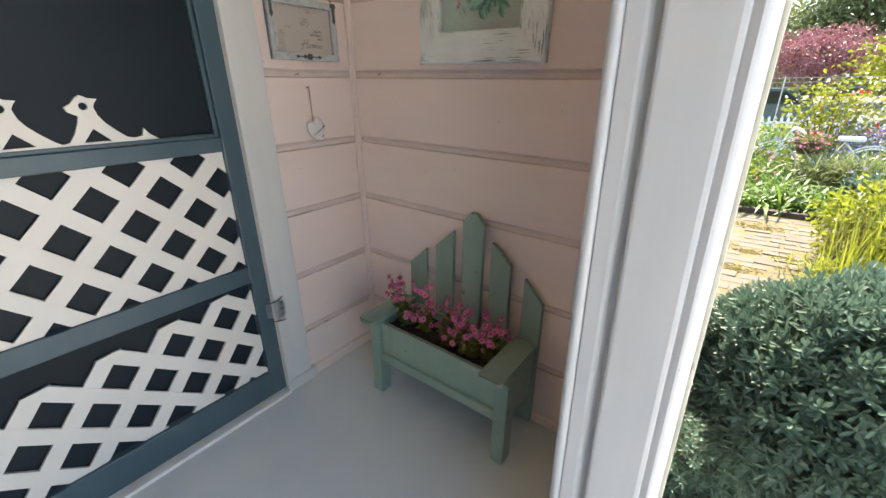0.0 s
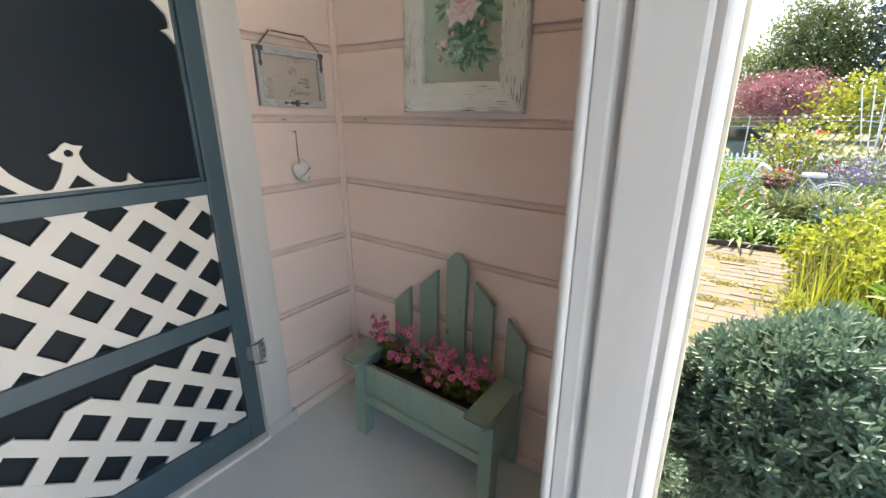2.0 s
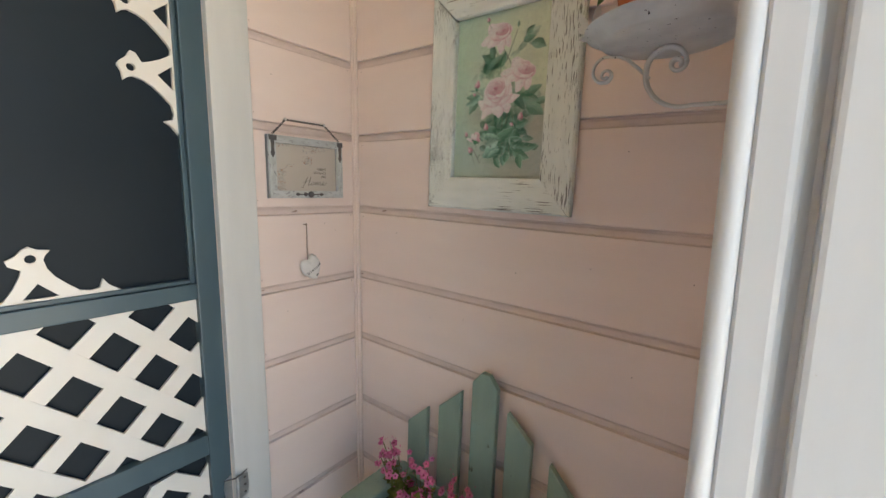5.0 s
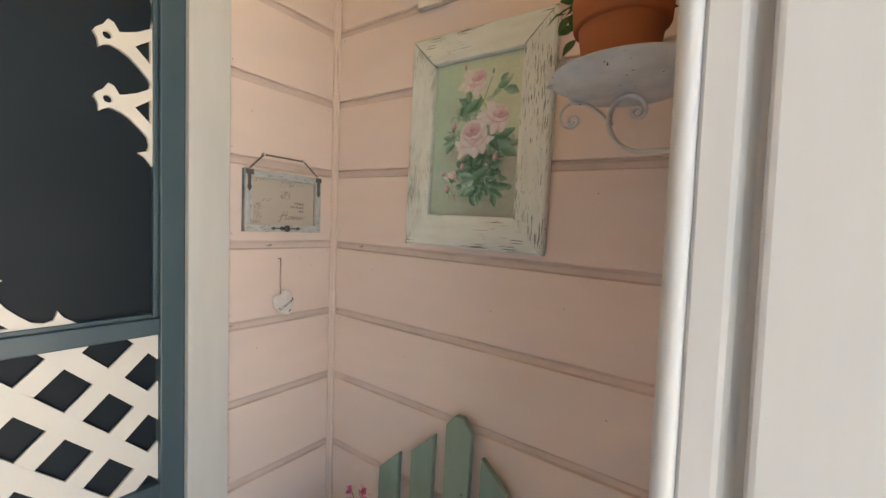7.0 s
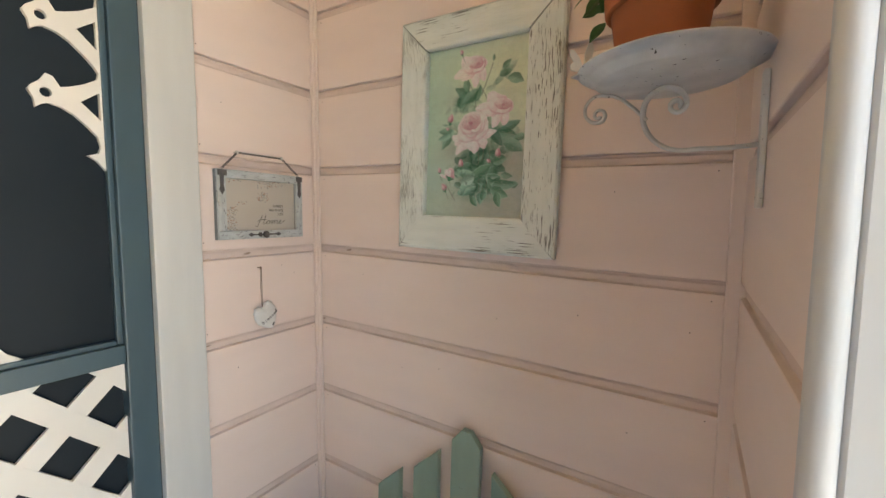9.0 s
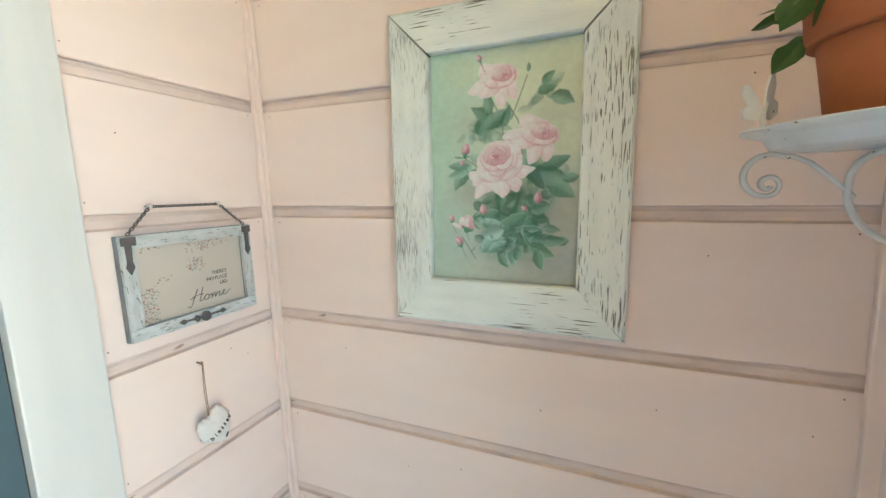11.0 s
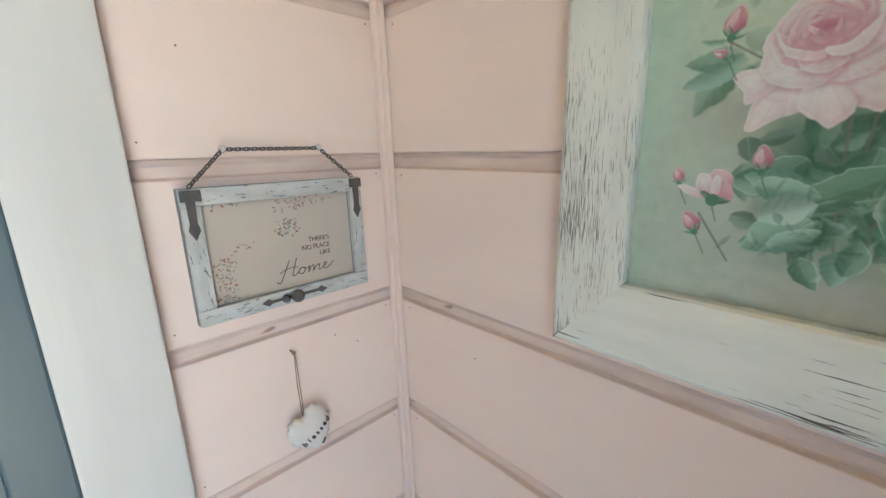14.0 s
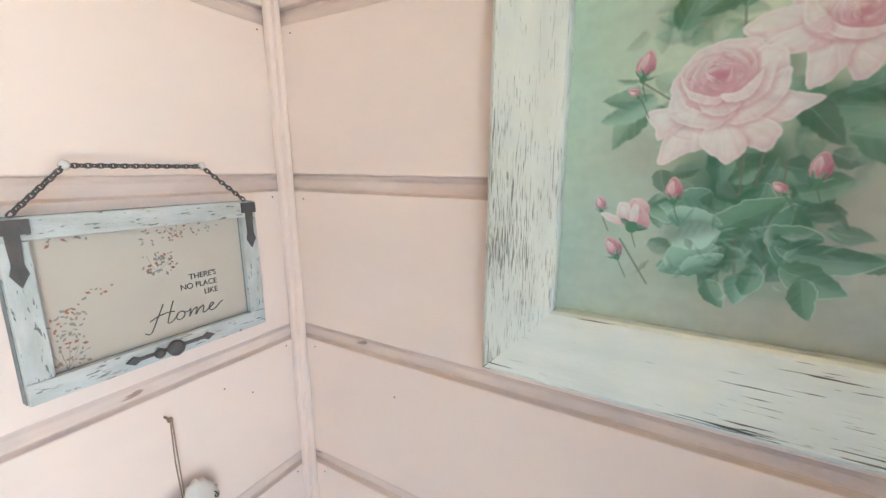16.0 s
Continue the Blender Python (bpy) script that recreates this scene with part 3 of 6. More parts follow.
def leaf_round(vs, fs, p, d, n, length, width):
    """A broad leaf with a curved outline, folded along its rib."""
    s = np.cross(d, n)
    s /= np.linalg.norm(s) + 1e-9
    i = len(vs)
    fr = (0.0, 0.16, 0.36, 0.58, 0.8, 1.0)
    wd = (0.0, 0.62, 0.98, 0.86, 0.46, 0.0)
    for f, w in zip(fr, wd):
        mid = p + d * length * f - n * 0.10 * length * f * f
        vs += [mid, mid + s * width * 0.5 * w + n * 0.10 * width * w, mid - s * width * 0.5 * w + n * 0.10 * width * w]
    for k in range(5):
        a = i + 3 * k
        fs += [(a, a + 3, a + 4, a + 1), (a, a + 2, a + 5, a + 3)]


def unit(v):
    return v / (np.linalg.norm(v) + 1e-9)


def raw(name, vs, fs, mat, parent=None, label="", smooth=False):
    me = bpy.data.meshes.new(name)
    me.from_pydata([tuple(map(float, v)) for v in vs], [], fs)
    me.materials.append(mat)
    if smooth:
        me.polygons.foreach_set("use_smooth", [True] * len(me.polygons))
    ob = new(name, me)
    if parent is not None:
        ob.parent = parent
    if label:
        ob["label"] = label
    return ob


# flowering plants in the planter: each a thing with stems, leaves and blossoms
def flowering_plant(x, y, spread, stems, seed, lean):
    g = np.random.default_rng(seed)
    plant = thing("flowering_plant", "small bushy plant with pink blossoms and yellow-green leaves in the planter", "plant",
                  pose(0.520 + x, y, 0.268 - SLOPE * (0.520 + x)), group="planter flowers")
    lv, lf, pv, pf, dv, df = [], [], [], [], [], []
    stem_bm = bmesh.new()
    for k in range(stems):
        a = g.uniform(0, 2 * math.pi)
        r = spread * math.sqrt(g.random())
        base = np.array([r * 0.4 * math.cos(a), r * 0.3 * math.sin(a), -0.004])
        tip = np.array([r * math.cos(a) * 1.1 + lean[0] * g.random(), r * 0.75 * math.sin(a) + lean[1] * g.random(), g.uniform(0.03, 0.165) + 0.03 * (1 - r / spread)])
        mid = (base + tip) / 2 + np.array([0, 0, 0.015])
        tube(stem_bm, [base, mid, tip], 0.0009, 4)
        # leaves along the lower part
        for j in range(9):
            f = g.uniform(0.02, 0.6)
            p = base + (tip - base) * f + g.normal(0, 0.004, 3)
            d = unit(np.array([g.normal(), g.normal(), g.uniform(-0.2, 0.5)]))
            n = unit(np.array([g.normal() * 0.5, g.normal() * 0.5, 1]))
            leaf_round(lv, lf, p, d, n, g.uniform(0.014, 0.026), g.uniform(0.012, 0.020))
        # blossoms: five petals each
        for j in range(g.integers(1, 3)):
            c = tip + g.normal(0, 0.009, 3) + np.array([0, 0, -0.006 * j])
            n = unit(np.array([g.normal() * 0.6 + 0.3, -0.9 + g.normal() * 0.5, 0.6 + g.normal() * 0.3]))
            u = unit(np.cross(n, [0.3, 0.2, 1.0]))
            w = np.cross(n, u)
            rad = g.uniform(0.009, 0.0145)
            for q in range(5):
                b = 2 * math.pi * q / 5
                d = u * math.cos(b) + w * math.sin(b)
                leaf_quad(pv, pf, c, unit(d + 0.25 * n), n, rad, rad * 0.95, 0.1)
            i = len(dv)
            for q in range(6):
                b = 2 * math.pi * q / 6
                dv.append(c + n * 0.0012 + (u * math.cos(b) + w * math.sin(b)) * rad * 0.22)
            df.append(tuple(range(i, i + 6)))
        # small buds above
        for j in range(3):
            c = tip + g.normal(0, 0.007, 3) + np.array([0, 0, 0.012])
            d = unit(np.array([g.normal() * 0.4, g.normal() * 0.4, 1]))
            leaf_quad(pv, pf, c, d, unit(np.array([g.normal(), g.normal(), 0.1])), 0.005, 0.004)
    part("stem", stem_bm, LEAFY, plant)
    raw("foliage", lv, lf, LEAFY, plant)
    raw("blossom", pv, pf, PETAL, plant, "pink five-petalled blossoms")
    raw("throat", dv, df, PETALD, plant)["kind"] = "stuff"


flowering_plant(-0.190, -0.130, 0.062, 26, 11, (-0.06, -0.01))
flowering_plant(-0.105, -0.120, 0.045, 16, 12, (0.0, -0.01))
flowering_plant(0.0, -0.130, 0.060, 24, 13, (0.01, -0.03))
flowering_plant(0.095, -0.140, 0.062, 24, 14, (0.02, -0.03))
flowering_plant(0.165, -0.120, 0.055, 16, 15, (0.03, -0.02))

# ---- framed rose painting ----
picture = thing("framed_painting", "rose painting in a chipped, crackled white wooden frame", "picture",
                pose(0.5495, -0.0015, 1.389, 0, 1.7, 0))
PW, PH, IW, IH = 0.412, 0.557, 0.258, 0.397   # outer and opening sizes
ZI = 0.004                                     # the opening sits a little high


def frame_board(length, inner, width, m, mat):
    """A mitred board along local x, outer edge at v = 0, sloping down to its inner edge."""
    bm = bmesh.new()
    h, k = length / 2 - 0.0008, inner / 2 - 0.0008
    prof = [(0.0, 0.0), (0.0, -0.018), (0.06, -0.022), (0.85, -0.024), (0.97, -0.0225), (1.0, -0.019), (1.0, 0.0)]
    rows = []
    for s in (-1, 1):
        rows.append([bm.verts.new((s * (h + (k - h) * f), d, f * width)) for f, d in prof])
    for i in range(len(prof)):
        j = (i + 1) % len(prof)
        bm.faces.new((rows[0][i], rows[0][j], rows[1][j], rows[1][i]))
    bm.faces.new(rows[0][::-1])
    bm.faces.new(rows[1])
    return part("frame_board", bm, mat, picture, m=m)


bw = (PW - IW) / 2
lo, hi = (PH - IH) / 2 + ZI, (PH - IH) / 2 - ZI
frame_board(PW, IW + 0.0004, lo, pose(0, 0, -PH / 2), FRAMEW)
frame_board(PW, IW + 0.0004, hi, pose(0, 0, PH / 2, 0, 180, 0), FRAMEW)
frame_board(PH, IH + 0.0004, bw, pose(-PW / 2, 0, 0, 0, 90, 0), FRAMEM)
frame_board(PH, IH + 0.0004, bw, pose(PW / 2, 0, 0, 0, -90, 0), FRAMEX)


# dark joints where the boards meet
for sx in (-1, 1):
    for sz in (-1, 1):
        o, n_ = (sx * PW / 2, sz * PH / 2), (sx * IW / 2, (sz * IH / 2) + ZI)
        dx, dz = n_[0] - o[0], n_[1] - o[1]
        l_ = math.hypot(dx, dz)
        ex, ez = -dz / l_ * 0.0004, dx / l_ * 0.0004
        bm = bmesh.new()
        rows = [[bm.verts.new((o[0] + dx * f + s * ex, d + 0.0002, o[1] + dz * f + s * ez)) for s in (-1, 1)] for f, d in ((0.0, -0.002), (0.0, -0.018), (0.06, -0.022), (0.85, -0.024), (0.97, -0.0225), (1.0, -0.019), (1.0, -0.006))]
        for a, b in zip(rows, rows[1:]):
            bm.faces.new((a[0], a[1], b[1], b[0]))
        part("mitre_joint", bm, DARK, picture)

# ---- the painting itself: brushed in soft strokes over a fine canvas, in millimetres from its upper left ----
CW, CH = IW * 1000 + 4, IH * 1000 + 4
NX, NY = 336, 516
GX, GY = np.meshgrid(np.linspace(0, CW, NX + 1), np.linspace(0, CH, NY + 1))
art = np.zeros((NY + 1, NX + 1, 3))
pg = np.random.default_rng(21)
C_ = lambda *c: np.array(c, float)
DARKG, MIDG, LITG, MINT, FROST = C_(0.018, 0.13, 0.065), C_(0.05, 0.24, 0.12), C_(0.17, 0.40, 0.24), C_(0.36, 0.66, 0.52), C_(0.66, 0.88, 0.78)
WH, PALE, ROSE, DEEP, TWIG = C_(1.0, 0.97, 0.95), C_(0.91, 0.68, 0.72), C_(0.68, 0.28, 0.37), C_(0.47, 0.08, 0.16), C_(0.26, 0.22, 0.18)
mixc = lambda a, b, f: a + (b - a) * f
ramp = lambda x: np.clip(x, 0, 1) ** 2 * (3 - 2 * np.clip(x, 0, 1))


def waves(scale, seed):
    """Soft uneven field over the canvas, about -1 to 1."""
    g = np.random.default_rng(seed)
    out = np.zeros_like(GX)
    for k in range(7):
        a, f = g.uniform(0, 6.28), scale * g.uniform(0.6, 1.9)
        out += np.sin((GX * math.cos(a) + GY * math.sin(a)) * f + g.uniform(0, 6.28) + 1.3 * np.sin((GX * math.sin(a) - GY * math.cos(a)) * f * 0.7))
    return out / 4.0


# a slight waver of the brush
WX = GX + 0.55 * waves(0.20, 31) + 0.30 * waves(0.55, 32)
WY = GY + 0.55 * waves(0.20, 33) + 0.30 * waves(0.55, 34)


def lay(win, alpha, colour):
    art[win] = art[win] * (1 - alpha[..., None]) + colour * alpha[..., None]


def window(x, y, reach):
    i0, i1 = max(0, int((x - reach) / CW * NX)), min(NX + 1, int((x + reach) / CW * NX) + 2)
    j0, j1 = max(0, int((y - reach) / CH * NY)), min(NY + 1, int((y + reach) / CH * NY) + 2)
    return (slice(j0, j1), slice(i0, i1))


def at_uv(u, v):
    return u * CW, v * CH


def brushed_leaf(u, v, ang, length, width, c, soft=1.0, strength=1.0, edge=0.55):
    x, y = at_uv(u, v)
    L, W, a = length * 1000, width * 1000, radians(ang)
    win = window(x, y, L * 1.15 + W)
    dx, dy = WX[win] - x, y - WY[win]
    f = (dx * math.cos(a) + dy * math.sin(a)) / L
    bend = pg.uniform(-0.35, 0.35)
    w = ((-dx * math.sin(a) + dy * math.cos(a)) - bend * L * f * (1 - f)) / (W / 2)
    fc = np.clip(f, 0.001, 1)
    ph = pg.uniform(0, 6.28)
    h = np.sin(np.pi * fc ** 0.80) ** 0.8 * (1 + 0.035 * np.sin(f * 19 + ph) + 0.03 * np.sin(f * 41 + w * 2) + 0.12 * np.sin(f * 5 + 2 * ph))
    gap = np.minimum((h - np.abs(w)) * W / 2, np.minimum(f, 1 - f) * L)
    side = np.tanh(w * 3 * pg.choice((-1, 1))) * 0.5 + 0.5
    lit, deep = mixc(c, FROST, pg.uniform(0.08, 0.42)), mixc(c, DARKG, 0.65)
    col = deep + (lit - deep) * side[..., None]
    vein = np.sin((f - 0.30 * np.abs(w)) * 34 + ph) * 0.5 + 0.5
    col = mixc(col, mixc(c, FROST, 0.35), (0.13 * vein * ramp(gap / 2.5))[..., None])
    rib = np.exp(-(w * W / 2 / 0.55) ** 2) * 0.45 * (1 - 0.7 * fc)
    col = mixc(col, mixc(LITG, FROST, 0.5), rib[..., None])
    rim = np.exp(-((gap - 0.7) / 0.8) ** 2) * edge * side
    col = mixc(col, FROST, rim[..., None])
    lay(win, ramp(gap / soft) * strength, col)


def brushed_line(points, w, c, strength=0.9):
    for p, q in zip(points, points[1:]):
        (x0, y0), (x1, y1) = at_uv(*p), at_uv(*q)
        L = math.hypot(x1 - x0, y1 - y0)
        win = window((x0 + x1) / 2, (y0 + y1) / 2, L / 2 + 4)
        s = np.clip(((GX[win] - x0) * (x1 - x0) + (GY[win] - y0) * (y1 - y0)) / L ** 2, 0, 1)
        d = np.hypot(GX[win] - x0 - s * (x1 - x0), GY[win] - y0 - s * (y1 - y0))
        lay(win, strength * ramp((w + 0.5 - d) / 0.9), c)


def shaped_petal(cx, cy, R, pts, root, rim, core, shade=0.55):
    """A petal with a curved outline round the points, deep towards its root, pale at the turned edge."""
    n = len(pts)
    out = []
    for i in range(n):
        p0, p1, p2, p3 = (np.array(pts[(i + d) % n], float) for d in (-1, 0, 1, 2))
        for f in (0.0, 0.25, 0.5, 0.75):
            out.append(0.5 * (2 * p1 + (p2 - p0) * f + (2 * p0 - 5 * p1 + 4 * p2 - p3) * f * f + (3 * p1 - p0 - 3 * p2 + p3) * f ** 3))
    out = np.array(out)
    mid = out.mean(0)
    ph = pg.uniform(0, 6.28)
    turn = np.arctan2(out[:, 1] - mid[1], out[:, 0] - mid[0])
    out = mid + (out - mid) * (1 + 0.025 * np.sin(7 * turn + ph) + 0.018 * np.sin(13 * turn + 2 * ph))[:, None]
    px, py = cx + out[:, 0] * R, cy - out[:, 1] * R
    win = window(cx + mid[0] * R, cy - mid[1] * R, np.abs(out - mid).max() * R + 9)
    X, Y = WX[win], WY[win]
    inside, dist = np.zeros(X.shape, bool), np.full(X.shape, 1e9)
    for i in range(len(px)):
        x0, y0, x1, y1 = px[i - 1], py[i - 1], px[i], py[i]
        s_ = np.clip(((X - x0) * (x1 - x0) + (Y - y0) * (y1 - y0)) / ((x1 - x0) ** 2 + (y1 - y0) ** 2 + 1e-9), 0, 1)
        dist = np.minimum(dist, np.hypot(X - x0 - s_ * (x1 - x0), Y - y0 - s_ * (y1 - y0)))
        if y0 != y1:
            inside ^= ((y0 > Y) != (y1 > Y)) & (X < x0 + (Y - y0) * (x1 - x0) / (y1 - y0))
    gap = np.where(inside, dist, -dist)
    rx, ry = cx + root[0] * R, cy - root[1] * R
    reach = np.hypot(px - rx, py - ry).max()
    f = np.hypot(X - rx, Y - ry) / reach
    th = np.arctan2(Y - ry, X - rx)
    size = np.abs(out - mid).max() * R
    lit = ((cx + mid[0] * R - X) * 0.6 + (cy - mid[1] * R - Y) * 0.8) / size
    t = ramp(0.85 * f + 0.14 + 0.70 * lit + 0.10 * np.sin(th * 6 + ph) + 0.07 * np.sin(th * 15 + 2 * ph))
    col = core + (rim - core) * (t ** 0.6)[..., None]
    streak = 0.5 * np.sin(th * 23 + ph + 2 * f) + 0.5 * np.sin(th * 41 + 3 * ph)
    col = mixc(col, mixc(PALE, ROSE, 0.55), (np.clip(streak, 0, 1) * 0.16 * (1 - 0.5 * t))[..., None])
    col = mixc(col, WH, (np.clip(-streak, 0, 1) * 0.20)[..., None])
    fold = np.exp(-((gap - 3.2) / 1.5) ** 2) * 0.20 * ramp((f - 0.45) / 0.3)
    col = mixc(col, mixc(PALE, ROSE, 0.35), fold[..., None])
    lip = np.exp(-((gap - 0.9) / 0.8) ** 2) * 0.60 * ramp(0.25 + 1.1 * lit + 0.3 * np.sin(th * 5 + ph))
    col = mixc(col, C_(1.0, 0.97, 0.95), lip[..., None])
    # soft rose shade below the petal, then the petal with its streaks
    pinkish = ramp((art[win][..., 0] - art[win][..., 1]) / 0.08)
    lay(win, shade * ramp((gap + 6.0) / 6.0) ** 1.6 * ramp(0.7 - 0.9 * lit) * pinkish, mixc(ROSE, PALE, 0.25))
    lay(win, ramp((gap + 0.3) / 1.2), col)


def rose_heart(x, y, R, wide, tall, tilt):
    """The cup of small furled petals, pale lips round a deep rose middle."""
    a = radians(tilt)
    win = window(x, y, max(wide, tall) * R * 1.3)
    dx, dy = (WX[win] - x) / R, (y - WY[win]) / R
    rho = np.hypot((dx * math.cos(a) + dy * math.sin(a)) / wide, (-dx * math.sin(a) + dy * math.cos(a)) / tall)
    lay(win, ramp((1.05 - rho) / 0.25), mixc(mixc(PALE, ROSE, 0.35), mixc(ROSE, DEEP, 0.25), ramp((0.9 - rho) / 0.8)[..., None]))
    for k in range(26):
        q = math.sqrt(1 - k / 26)
        b = radians(k * 137.5 + 40)
        ox, oy = wide * 0.86 * q * math.cos(b), tall * 0.86 * q * math.sin(b)
        o = (ox * math.cos(a) - oy * math.sin(a), ox * math.sin(a) + oy * math.cos(a))
        tang = math.atan2(o[1], o[0]) + math.pi / 2 + pg.normal(0, 0.25)
        w, h = (0.16 + 0.12 * q) * pg.uniform(0.8, 1.2), (0.055 + 0.06 * q) * pg.uniform(0.8, 1.25)
        pts = []
        for e, n_ in ((-1.0, -0.4), (-0.55, 0.6), (0.0, 0.95), (0.55, 0.6), (1.0, -0.4), (0.45, -0.25), (-0.45, -0.25)):
            pts.append((o[0] + e * w * math.cos(tang) + n_ * h * math.sin(tang), o[1] + e * w * math.sin(tang) - n_ * h * math.cos(tang)))
        deep = 1 - q
        shaped_petal(x, y, R, pts, (0.0, 0.0), mixc(mixc(WH, PALE, 0.35), mixc(PALE, ROSE, 0.4), deep), mixc(mixc(PALE, ROSE, 0.65), mixc(ROSE, DEEP, 0.75), deep), 0.6)


def open_rose(u, v, r):
    """A full rose seen from its front: wide hanging petals under a deep cup."""
    x, y = at_uv(u, v)
    R = r * 1000
    put = lambda root, k, *pts: shaped_petal(x, y, R, pts, root, mixc(WH, PALE, 0.35 * k), mixc(PALE, ROSE, 0.9 * k - 0.2))
    put((-0.05, 0.2), 0.55, (-0.62, 0.35), (-0.56, 0.72), (-0.22, 0.94), (0.20, 0.98), (0.52, 0.82), (0.6, 0.35), (0.0, 0.1))
    put((0.15, 0.1), 0.15, (0.30, 0.72), (0.60, 0.84), (0.79, 0.62), (0.76, 0.2), (0.4, -0.05), (0.2, 0.3))
    put((0.05, 0.0), 0.20, (0.1, 0.12), (0.7, 0.14), (1.26, 0.04), (1.12, -0.15), (0.80, -0.34), (0.25, -0.36))
    put((0.0, -0.1), 0.25, (0.1, -0.2), (0.70, -0.28), (0.84, -0.52), (0.66, -0.78), (0.36, -0.64), (0.02, -0.5))
    put((-0.3, -0.1), 0.15, (-0.65, -0.25), (-0.2, -0.35), (-0.08, -0.66), (-0.40, -0.80), (-0.80, -1.0), (-0.84, -0.75))
    put((0.05, -0.2), 0.10, (-0.18, -0.35), (0.22, -0.38), (0.44, -0.68), (0.20, -0.98), (0.00, -0.86), (-0.24, -0.66))
    put((-0.2, 0.1), 0.05, (-0.45, 0.12), (-0.75, 0.0), (-1.10, -0.10), (-0.97, -0.33), (-0.86, -0.58), (-0.58, -0.36), (-0.25, -0.2))
    put((-0.1, 0.25), 0.35, (-0.62, 0.52), (-0.78, 0.25), (-0.62, -0.02), (-0.25, -0.20), (-0.1, 0.1))
    put((0.1, 0.3), 0.25, (-0.10, 0.02), (0.30, 0.10), (0.78, 0.48), (0.84, 0.14), (0.52, -0.26), (0.10, -0.34), (-0.18, -0.16))
    put((-0.1, 0.4), 0.15, (-0.68, 0.34), (-0.50, 0.02), (-0.2, -0.12), (0.18, -0.12), (0.02, -0.36), (-0.38, -0.38), (-0.76, -0.10))
    put((0.2, 0.3), 0.45, (0.10, 0.12), (0.36, 0.18), (0.62, 0.56), (0.62, 0.20), (0.36, -0.04), (0.06, -0.10))
    put((-0.05, 0.3), 0.40, (-0.34, 0.12), (-0.02, 0.14), (0.26, 0.0), (0.06, -0.20), (-0.26, -0.12))
    rose_heart(x - 0.09 * R, y - 0.44 * R, R, 0.50, 0.36, 8)
    put((-0.1, 0.6), 0.30, (-0.64, 0.50), (-0.46, 0.24), (-0.14, 0.12), (0.06, 0.16), (-0.08, -0.02), (-0.46, 0.08))
    put((0.1, 0.6), 0.15, (-0.04, 0.16), (0.22, 0.18), (0.50, 0.50), (0.42, 0.12), (0.12, 0.0))
    # loose strokes of the brush
    for k in range(26):
        sx, sy, sa = pg.uniform(-0.8, 0.75), pg.uniform(-0.7, 0.0), pg.uniform(-0.5, 0.5)
        ln = pg.uniform(0.08, 0.22)
        p = [(u + (sx + e * ln * math.cos(sa)) * R / CW, v - (sy + e * ln * math.sin(sa) + 0.05 * e * e) * R / CH) for e in (-1, -0.3, 0.4, 1)]
        brushed_line(p, pg.uniform(0.1, 0.7), (WH, mixc(PALE, ROSE, 0.3), WH)[k % 3], 0.38)


def turned_rose(u, v, r, lean, warm):
    """A rose turned aside: its cup to one side, loose pale petals falling from it."""
    x, y = at_uv(u, v)
    R, a = r * 1000, radians(lean)

    def put(root, k, *pts):
        spin = lambda p: (p[0] * math.cos(a) - p[1] * math.sin(a), p[0] * math.sin(a) + p[1] * math.cos(a))
        shaped_petal(x, y, R, [spin(p) for p in pts], spin(root), mixc(WH, PALE, 0.4 * k * warm), mixc(PALE, ROSE, 0.9 * k * warm - 0.2), 0.50)
    put((0.2, 0.2), 0.5, (-0.40, 0.30), (-0.46, 0.74), (-0.20, 0.92), (0.18, 0.76), (0.60, 0.62), (0.5, 0.2))
    put((0.4, 0.1), 0.9, (0.2, 0.5), (0.70, 0.56), (1.02, 0.26), (0.96, -0.08), (0.5, -0.1))
    put((0.2, 0.1), 0.05, (-0.1, 0.32), (-0.60, 0.36), (-1.06, 0.10), (-0.96, -0.10), (-0.55, -0.16), (-0.05, -0.1))
    put((0.3, -0.1), 0.30, (0.25, -0.1), (0.40, -0.5), (0.62, -0.80), (0.84, -0.62), (0.88, -0.25), (0.7, 0.0))
    put((0.2, 0.0), 0.15, (-0.12, -0.1), (-0.08, -0.5), (0.03, -0.92), (0.30, -0.80), (0.46, -0.45), (0.4, -0.05))
    put((0.2, 0.1), 0.10, (-0.15, 0.08), (-0.58, -0.08), (-0.68, -0.30), (-0.3, -0.38), (0.15, -0.2))
    put((0.3, 0.2), 0.35, (-0.22, 0.42), (-0.28, 0.08), (0.1, -0.16), (0.5, -0.14), (0.78, 0.06), (0.45, 0.45), (0.1, 0.55))
    cx, cy = 0.45 * math.cos(a) - 0.22 * math.sin(a), 0.45 * math.sin(a) + 0.22 * math.cos(a)
    rose_heart(x + cx * R, y - cy * R, R, 0.40, 0.24, lean - 12)
    put((0.4, 0.5), 0.45, (0.02, 0.16), (0.3, 0.02), (0.62, 0.0), (0.90, 0.14), (0.70, -0.14), (0.3, -0.16), (0.02, -0.02))
    put((0.2, 0.3), 0.25, (-0.32, 0.50), (-0.05, 0.30), (0.12, 0.05), (0.0, -0.08), (-0.26, 0.1))


